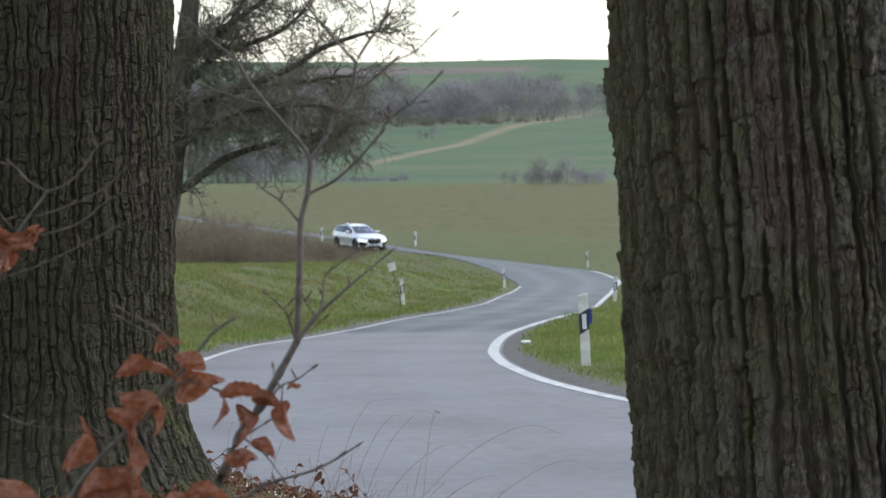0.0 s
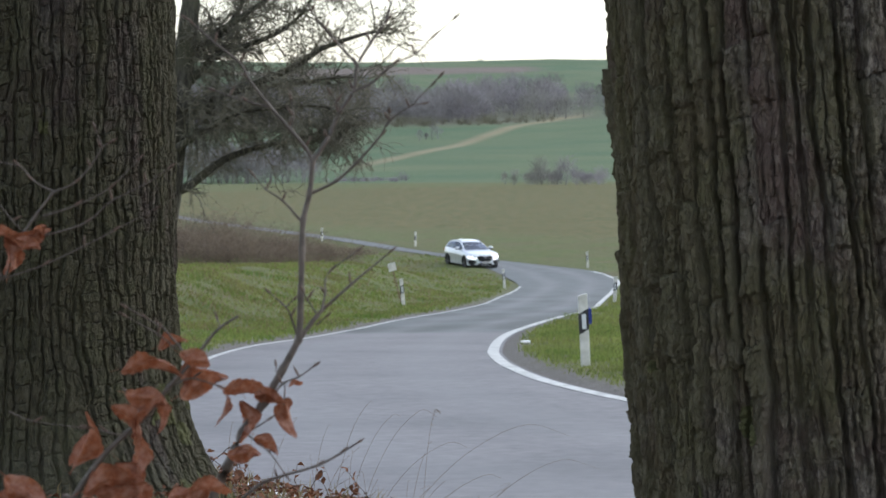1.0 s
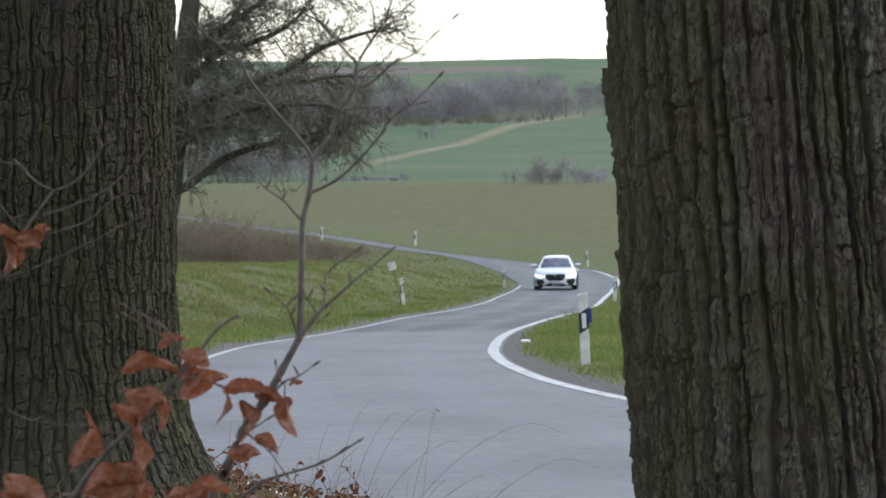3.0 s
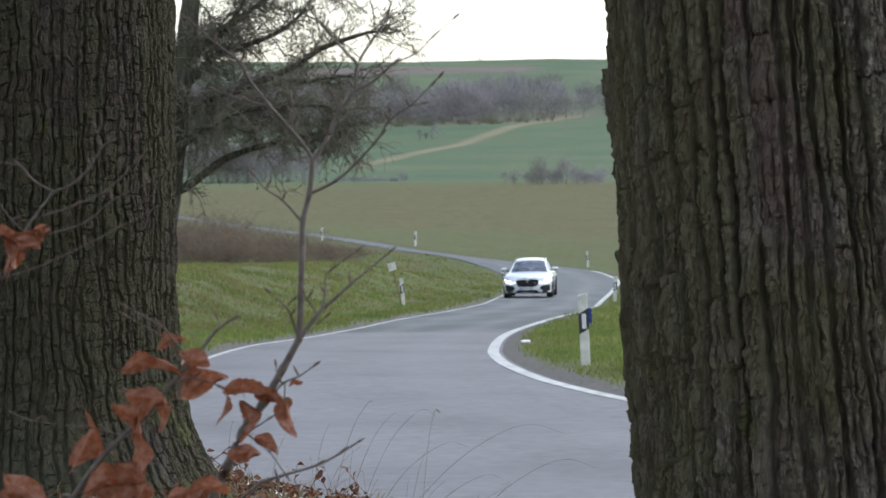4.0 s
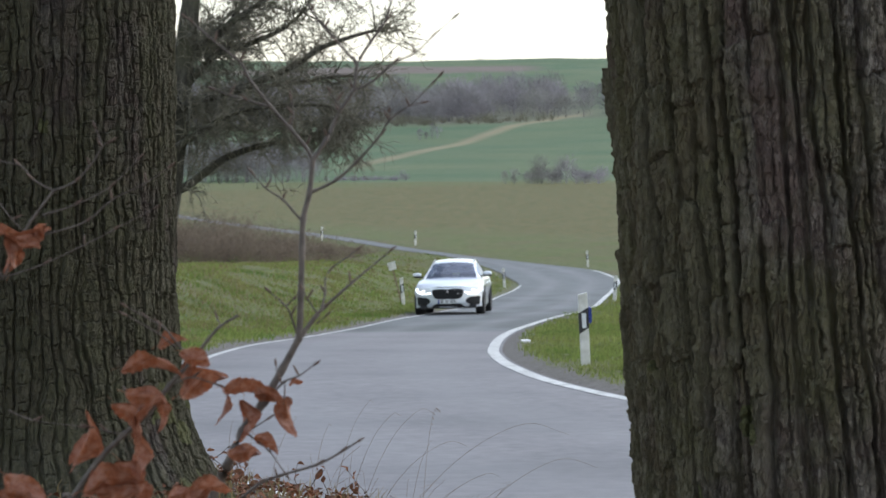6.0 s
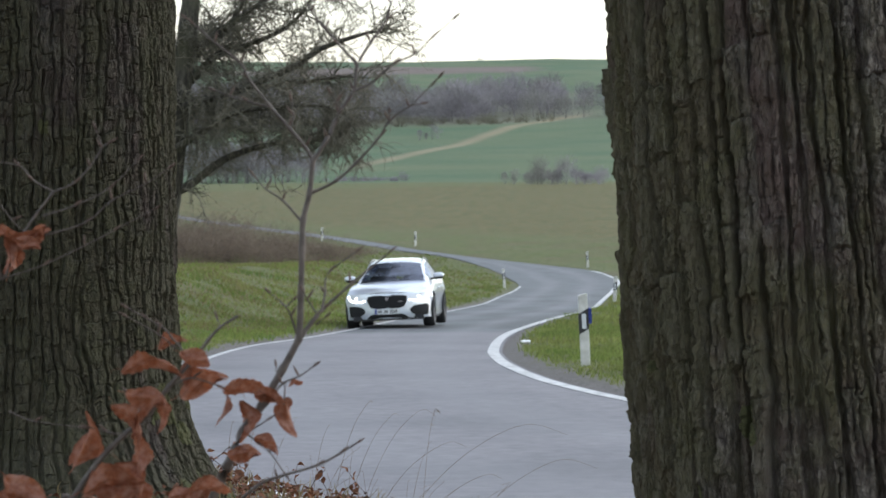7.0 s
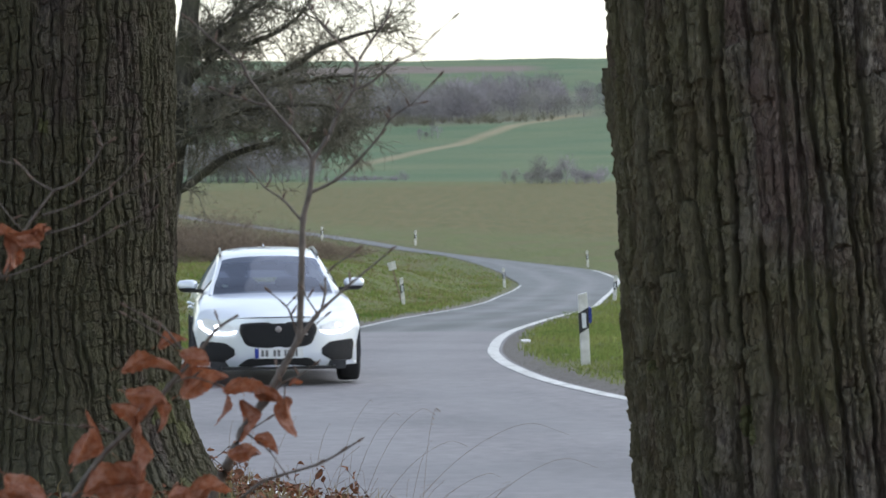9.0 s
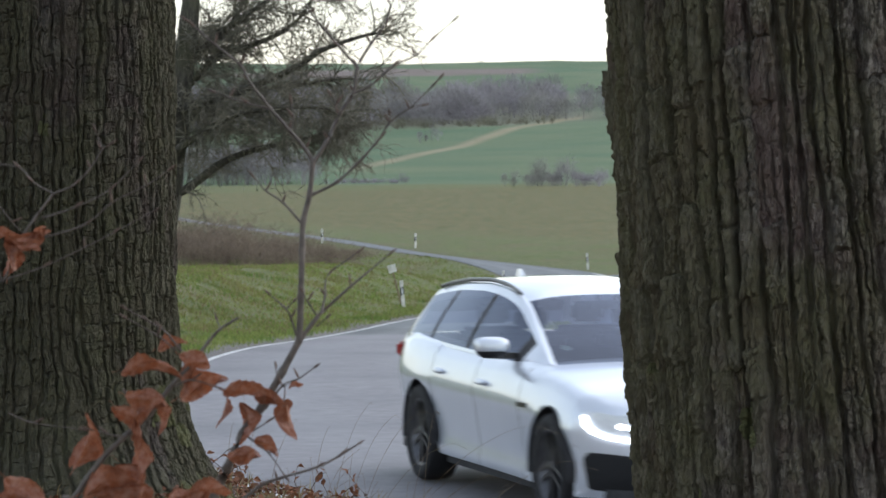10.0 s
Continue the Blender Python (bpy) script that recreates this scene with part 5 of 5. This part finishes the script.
def build_car():
    thing = tagged(new("estate_car"), "white estate car driving with its headlights on", "car")
    seams = (0.62, 1.62, 2.62)
    ys = set(np.round(np.linspace(-0.88, 4.07, 100), 4).tolist())
    for a in AXLES:
        ys |= set(np.round(a + ARCH * np.cos(np.linspace(0, np.pi, 25)), 4).tolist())
    for s in seams:
        ys = {y for y in ys if abs(y - s) > 0.02} | {s - 0.005, s + 0.005}
    ys = sorted(ys)
    rows = [section(y) for y in ys]
    n = len(rows[0][0])
    for side in (1, -1):
        v = []
        for y, (xs, zs, w) in zip(ys, rows):
            for x, z in zip(xs, zs):
                v.append((side * x, y + float(nose(x / w, y)), z))
        groups = {}
        for i in range(len(ys) - 1):
            mid = (ys[i] + ys[i + 1]) / 2
            if any(abs(mid - s) < 0.005 for s in seams):
                name_side = None
            elif mid < seams[0]:
                name_side = "front_wing"
            elif mid < seams[1]:
                name_side = "front_door"
            elif mid < seams[2]:
                name_side = "rear_door"
            else:
                name_side = "rear_wing"
            for j in range(n - 1):
                if j < 15:
                    name = name_side
                elif mid < 0.62:
                    name = "bonnet" if j > 17 else "front_wing"
                else:
                    name = name_side if j < 17 else "cabin_deck"
                if name is None:
                    continue
                q = [i * n + j, (i + 1) * n + j, (i + 1) * n + j + 1, i * n + j + 1]
                groups.setdefault(name, []).append(q[::-1] if side < 0 else q)
        smooth_n = grid_normals(v, [q for fs in groups.values() for q in fs])
        for name, faces in groups.items():
            made = panel(name, v, faces, CABIN if name == "cabin_deck" else PAINT, thing, normals=smooth_n)
            if name in ("front_door", "rear_door"):
                y0 = 1.42 if name == "front_door" else 2.42
                bm = bmesh.new()
                bmesh.ops.create_uvsphere(bm, u_segments=12, v_segments=8, radius=1, matrix=Matrix.LocRotScale((side * 0.925, y0, 0.80 + 0.02 * (name == "rear_door")), None, (0.028, 0.10, 0.022)))
                part("door_handle", bm, PAINT, made)
    # the nose
    xs, zs = np.linspace(-0.875, 0.875, 121), np.linspace(0.20, 0.735, 40)
    v = []
    for z in zs:
        for x in xs:
            top = float(np.interp(abs(x), (0, 0.55, 0.74, 0.875), (0.735, 0.73, 0.71, 0.70)))
            zz = 0.20 + (z - 0.20) * (top - 0.20) / 0.535
            v.append((x, float(front_y(x, zz)), zz))
    panel("front_bumper", v, grid_faces(len(zs), len(xs)).tolist(), PAINT, thing)
    grille = patch("grille", rounded([(-0.385, 0.675), (0.385, 0.675), (0.415, 0.60), (0.33, 0.425), (-0.33, 0.425), (-0.415, 0.60)], 0.32), 0.010, MESH, thing, "gloss black mesh grille")
    ring = rounded([(-0.40, 0.69), (0.40, 0.69), (0.43, 0.60), (0.345, 0.41), (-0.345, 0.41), (-0.43, 0.60)], 0.32)
    patch("grille_frame", ring, 0.002, BLACK, thing, "gloss black grille surround")
    bm = bmesh.new()
    bmesh.ops.create_uvsphere(bm, u_segments=18, v_segments=10, radius=1, matrix=Matrix.LocRotScale((0, -0.90, 0.612), None, (0.034, 0.012, 0.036)))
    part("badge", bm, BADGE, grille, "round metal badge")
    bm = bmesh.new()
    box(bm, 0.24, 0.32, -0.885, -0.86, 0.545, 0.565)
    part("trim_letter", bm, BADGE, grille, "small silver badge bar")
    for s in (-1, 1):
        intake = [(s * 0.475, 0.40), (s * 0.57, 0.465), (s * 0.82, 0.485), (s * 0.845, 0.44), (s * 0.82, 0.25), (s * 0.60, 0.25), (s * 0.475, 0.33)]
        patch("air_intake", rounded(intake[::s], 0.2, 5), 0.010, MESH, thing, "black side air intake")
        lamp = [(s * 0.455, 0.635), (s * 0.60, 0.70), (s * 0.78, 0.735), (s * 0.85, 0.72), (s * 0.845, 0.64), (s * 0.74, 0.57), (s * 0.56, 0.555), (s * 0.465, 0.58)]
        hl = patch("headlight", rounded(lamp[::s], 0.2, 4), 0.005, LAMP_GLASS, thing, "slim swept headlight, lit")
        over = [(0.46, 0.594), (0.56, 0.574), (0.64, 0.577), (0.72, 0.588), (0.78, 0.613), (0.815, 0.65), (0.832, 0.71)]
        under = [(0.465, 0.573), (0.56, 0.551), (0.65, 0.553), (0.74, 0.567), (0.81, 0.60), (0.842, 0.64), (0.85, 0.70)]
        ribbon = [(s * x, float(front_y(x, z)) - 0.012, z) for line in (over, under) for x, z in line]
        faces = [[k, k + 1, k + 8, k + 7][::s] for k in range(6)]
        panel("running_light", ribbon, faces, LAMP, hl, "glowing white running light", 0.008)
        pod = [(s * (0.66 + 0.028 * math.cos(a)), 0.645 + 0.017 * math.sin(a)) for a in np.linspace(0, 2 * np.pi, 16, endpoint=False)]
        patch("projector", pod[::s], 0.010, SPARK, hl, "lit projector lens")
    lower = [(-0.33, 0.30), (0.33, 0.30), (0.46, 0.205), (-0.46, 0.205)]
    patch("lower_intake", rounded(lower, 0.15, 5), 0.008, MESH, thing, "black lower intake")
    splitter = bmesh.new()
    box(splitter, -0.62, 0.62, -0.84, -0.5, 0.175, 0.205)
    part("splitter", splitter, BLACK, thing)
    bm = bmesh.new()
    box(bm, -0.262, 0.262, -0.905, -0.88, 0.296, 0.41)
    plate = part("number_plate", bm, PLATE, thing, "white plate with a blue band")
    bm = bmesh.new()
    box(bm, -0.26, -0.218, -0.909, -0.90, 0.299, 0.407)
    part("blue_band", bm, PLATE_BLUE, plate)
    for x0, x1 in ((-0.19, -0.16), (-0.145, -0.115), (-0.06, -0.03), (-0.015, 0.015), (0.06, 0.085), (0.10, 0.125), (0.14, 0.165), (0.18, 0.205)):
        bm = bmesh.new()
        box(bm, x0, x1, -0.908, -0.90, 0.318, 0.388)
        part("plate_bar", bm, INK, plate)
    # cabin glass and roof
    gy = sorted(set(np.round(np.linspace(0.55, 4.05, 71), 4).tolist()) | {1.06, 1.52, 2.00, 2.08, 2.95, 3.03})
    for side in (1, -1):
        v, m = [], 0
        for y in gy:
            zr, zs, wr, wb = float(curve(ROOF, y)), float(curve(SHOULDER, y)) - 0.03, float(curve(NARROW, y)), float(curve(BELT, y))
            zr = max(zr, zs + 0.004)
            span = zr - zs
            edge = zr - 0.055 * smoothstep(0.02, 0.35, span)
            us = [0.0, 0.06, 0.3, 0.55, 0.78, 0.90, 1.0]
            pts = [(wb + (wr - wb) * (u ** 1.25), zs + (edge - zs) * u) for u in us]
            top = [1.0, 0.985, 0.95, 0.86, 0.72, 0.55, 0.36, 0.18, 0.0]
            pts += [(wr * t * 0.985, edge + (zr - edge) * (1 - t ** 3.0) ** 0.8 if t < 1 else edge + 0.012) for t in top]
            m = len(pts)
            for x, z in pts:
                bow = (0.20 - 0.10 * smoothstep(0.6, 1.7, y)) * (1 - (x / wb) ** 2) * (1 - smoothstep(1.5, 2.1, y))
                bow -= 0.10 * (1 - (x / wb) ** 2) * smoothstep(3.6, 4.0, y)
                v.append((side * x, y - bow + 0.02, z))
        groups = {}
        for i in range(len(gy) - 1):
            mid = (gy[i] + gy[i + 1]) / 2
            for j in range(m - 1):
                if 1 <= j < 5 and 0.88 < mid < 3.68:
                    name = "centre_pillar" if 2.00 < mid < 2.08 else "rear_pillar" if 2.95 < mid < 3.03 else "sail_pillar" if mid < 1.06 else ("front_side_window" if mid < 2.04 else ("rear_side_window" if mid < 3.0 else "quarter_window"))
                elif j < 7:
                    name = "window_frame"
                elif j >= 9 and mid < 1.52:
                    name = "windscreen"
                elif j >= 9 and mid > 3.86:
                    name = "rear_window"
                else:
                    name = "roof"
                q = [i * m + j, (i + 1) * m + j, (i + 1) * m + j + 1, i * m + j + 1]
                groups.setdefault(name, []).append(q[::-1] if side < 0 else q)
        smooth_n = grid_normals(v, [q for fs in groups.values() for q in fs])
        for name, faces in groups.items():
            glass = name in ("windscreen", "rear_window") or "side_window" in name or name == "quarter_window"
            o = panel(name, v, faces, GLASS if glass else (CABIN if "_pillar" in name else PAINT), thing, "dark tinted glass" if glass else "", 0.0, smooth_n)
            if glass:
                o.visible_shadow = False
        # roof rail
        bm = bmesh.new()
        prev = None
        for y in np.linspace(1.62, 3.62, 22):
            x, z = float(curve(NARROW, y)) * 0.985, float(curve(ROOF, y)) - 0.022
            ring = [bm.verts.new((side * (x + 0.014 * math.cos(a)), y, z + 0.016 * math.sin(a))) for a in np.linspace(0, 2 * np.pi, 8, endpoint=False)]
            if prev:
                for k in range(8):
                    bm.faces.new((prev[k], prev[(k + 1) % 8], ring[(k + 1) % 8], ring[k]))
            prev = ring
        part("roof_rail", bm, BLACK, thing, "slim black roof rail")
        # mirror: a painted cap over a black base
        made = []
        for cap in (True, False):
            bm = bmesh.new()
            bmesh.ops.create_uvsphere(bm, u_segments=24, v_segments=16, radius=1)
            for q in bm.verts:
                e = [math.copysign(abs(k) ** 0.68, k) for k in q.co]
                e[2] = max(e[2], -0.30) if cap else min(e[2], -0.30)
                m = 1.0 if cap else 0.95
                q.co = Vector((e[0] * 0.115 * m * (1 + 0.10 * e[2]), min(e[1] * 0.08 * m, 0.045), e[2] * 0.072))
            for q in bm.faces:
                q.smooth = True
            bmesh.ops.transform(bm, verts=bm.verts[:], matrix=pose(side * 0.955, 1.06, 1.050, 0, 0, math.degrees(side * 0.12)))
            made.append(part("door_mirror" if cap else "mirror_base", bm, PAINT if cap else BLACK, made[0] if made else thing, "" if cap else "gloss black lower shell"))
        bm = bmesh.new()
        box(bm, min(side * 0.78, side * 0.93), max(side * 0.78, side * 0.93), 1.03, 1.09, 0.975, 1.015)
        part("mirror_foot", bm, BLACK, made[0])
        # tail light and side vent
        bm = bmesh.new()
        bmesh.ops.create_cube(bm, size=1, matrix=Matrix.LocRotScale((side * 0.775, 3.86, 0.90), Euler((0, 0, side * 0.5)), (0.06, 0.22, 0.11)))
        bmesh.ops.bevel(bm, geom=bm.edges[:], offset=0.02, segments=2, affect="EDGES")
        part("tail_light", bm, TAIL, thing)
        bm = bmesh.new()
        box(bm, min(side * 0.905, side * 0.932), max(side * 0.905, side * 0.932), 0.42, 0.60, 0.695, 0.725)
        part("side_vent", bm, BLACK, thing)
    bm = bmesh.new()
    q = box(bm, -0.02, 0.02, 3.28, 3.46, 1.40, 1.50)
    for w in q:
        if w.co.z > 1.45:
            w.co.x *= 0.3
            w.co.y = 3.40 + (w.co.y - 3.37) * 0.4
    part("roof_antenna", bm, PAINT, thing, "small shark-fin aerial")
    # tail, underbody and cabin
    bm = bmesh.new()
    box(bm, -0.72, 0.72, 3.70, 3.98, 0.36, 1.02)
    bmesh.ops.bevel(bm, geom=bm.edges[:], offset=0.04, segments=3, affect="EDGES")
    part("tailgate", bm, PAINT, thing)
    bm = bmesh.new()
    box(bm, -0.64, 0.64, -0.62, 3.85, 0.20, 0.62)
    # Wider, lower trays, added unseen to deepen the shadow beneath the car.
    for half, y0, y1 in ((0.74, -0.72, -0.44), (0.83, 0.44, 2.52), (0.76, 3.42, 3.92)):
        box(bm, -half, half, y0, y1, 0.165, 0.26)
    part("underbody_shadow_trays", bm, CABIN, thing)
    bm = bmesh.new()
    box(bm, -0.84, 0.84, 0.46, 2.50, 0.24, 0.72)
    part("floor_pan", bm, CABIN, thing)
    bm = bmesh.new()
    box(bm, -0.72, 0.72, 0.78, 1.10, 0.70, 0.985)
    bmesh.ops.bevel(bm, geom=bm.edges[:], offset=0.04, segments=3, affect="EDGES")
    part("dashboard", bm, CABIN, thing)
    for x, y in ((-0.36, 1.95), (0.36, 1.95), (-0.36, 2.85), (0.36, 2.85)):
        bm = bmesh.new()
        box(bm, x - 0.24, x + 0.24, y, y + 0.14, 0.6, 1.10)
        box(bm, x - 0.12, x + 0.12, y + 0.04, y + 0.12, 1.12, 1.27)
        bmesh.ops.bevel(bm, geom=bm.edges[:], offset=0.03, segments=2, affect="EDGES")
        part("seat", bm, CABIN, thing)
    bm = bmesh.new()
    bmesh.ops.create_circle(bm, cap_ends=True, segments=16, radius=0.036, matrix=pose(-0.53, 0.775, 1.052, 24))
    part("windscreen_sticker", bm, STICKER, thing, "small pale green round sticker")
    bm = bmesh.new()
    box(bm, -0.10, 0.10, 1.52, 1.56, 1.27, 1.33)
    part("rear_view_mirror", bm, BLACK, thing)
    for y in AXLES:
        for side in (1, -1):
            bm = bmesh.new()
            prev = None
            for a in np.linspace(-0.15, np.pi + 0.15, 20):
                ring = [bm.verts.new((side * x, y + 0.395 * math.cos(a), 0.345 + 0.395 * math.sin(a))) for x in (0.62, 0.925)]
                if prev:
                    bm.faces.new((prev[0], prev[1], ring[1], ring[0]))
                prev = ring
            part("wheel_arch", bm, CABIN, thing)
    wheels = [build_wheel(side, y, thing) for y in AXLES for side in (1, -1)]
    return thing, wheels


car, car_wheels = build_car()
# time, place, heading, roll and pitch
CAR_PATH = [(0.0, -4.34, 176.14, -1.50, 23.5, 0.0, 1.5), (0.5, -1.06, 168.86, -1.85, 21.5, 0.0, 2.0), (1.0, 2.0, 161.4, -2.20, 17.5, -0.3, 1.5), (1.5, 4.1, 153.7, -2.42, 11.6, -0.6, 0.8),
            (2.0, 5.06, 145.8, -2.51, 4.65, -0.8, 0.0), (2.5, 5.19, 137.8, -2.46, -0.6, -0.8, -0.5), (4.0, 3.21, 112.3, -2.02, -4.7, -1.0, -0.8), (4.5, 2.35, 104.3, -1.86, -4.6, -0.9, -0.9),
            (5.0, 1.5, 96.3, -1.69, -4.6, -0.8, -1.0), (5.5, 0.85, 88.3, -1.5, -4.3, -0.9, -1.1), (7.0, -1.09, 63.3, -0.84, -4.3, -2.4, -1.4), (7.5, -1.62, 55.6, -0.63, -3.5, -2.6, -1.5),
            (8.0, -2.15, 48.0, -0.42, -3.0, -1.6, -1.4), (8.5, -2.33, 40.9, -0.24, 0.6, -0.8, -0.8), (9.0, -1.87, 33.3, -0.05, 5.5, -0.4, -0.5), (9.5, -0.66, 26.45, 0.01, 11.3, -0.6, -0.1),
            (9.7, 0.08, 23.6, 0.01, 13.3, -0.5, 0.0), (10.0, 1.53, 19.0, 0.0, 16.4, 0.0, 0.1)]


def motions():
    rows = []
    for t, x, y, z, yaw, roll, pitch in CAR_PATH:
        rows.append((t, pose(x, y, z) @ pose(0, 0, 0, 0, 0, yaw) @ pose(0, 0, 0, pitch, 0, 0) @ pose(0, 0, 0, 0, roll, 0)))
    walk(car, rows)
    # the wheels roll by the road that the car has covered
    ts = [r[0] for r in CAR_PATH]
    gone = np.concatenate([[0], np.cumsum([math.hypot(b[1] - a[1], b[2] - a[2]) for a, b in zip(CAR_PATH[:-1], CAR_PATH[1:])])])
    for wheel in car_wheels:
        rest = wheel.matrix_basis.copy()
        spin, turn, before = [], 0.0, 0.0
        for k in range(301):
            s = float(np.interp(k / 30, ts, gone))
            turn += min((s - before) / 0.345, 1.5)
            before = s
            spin.append((k / 30, rest @ Matrix.Rotation(turn, 4, "X")))
        walk(wheel, spin)


motions()
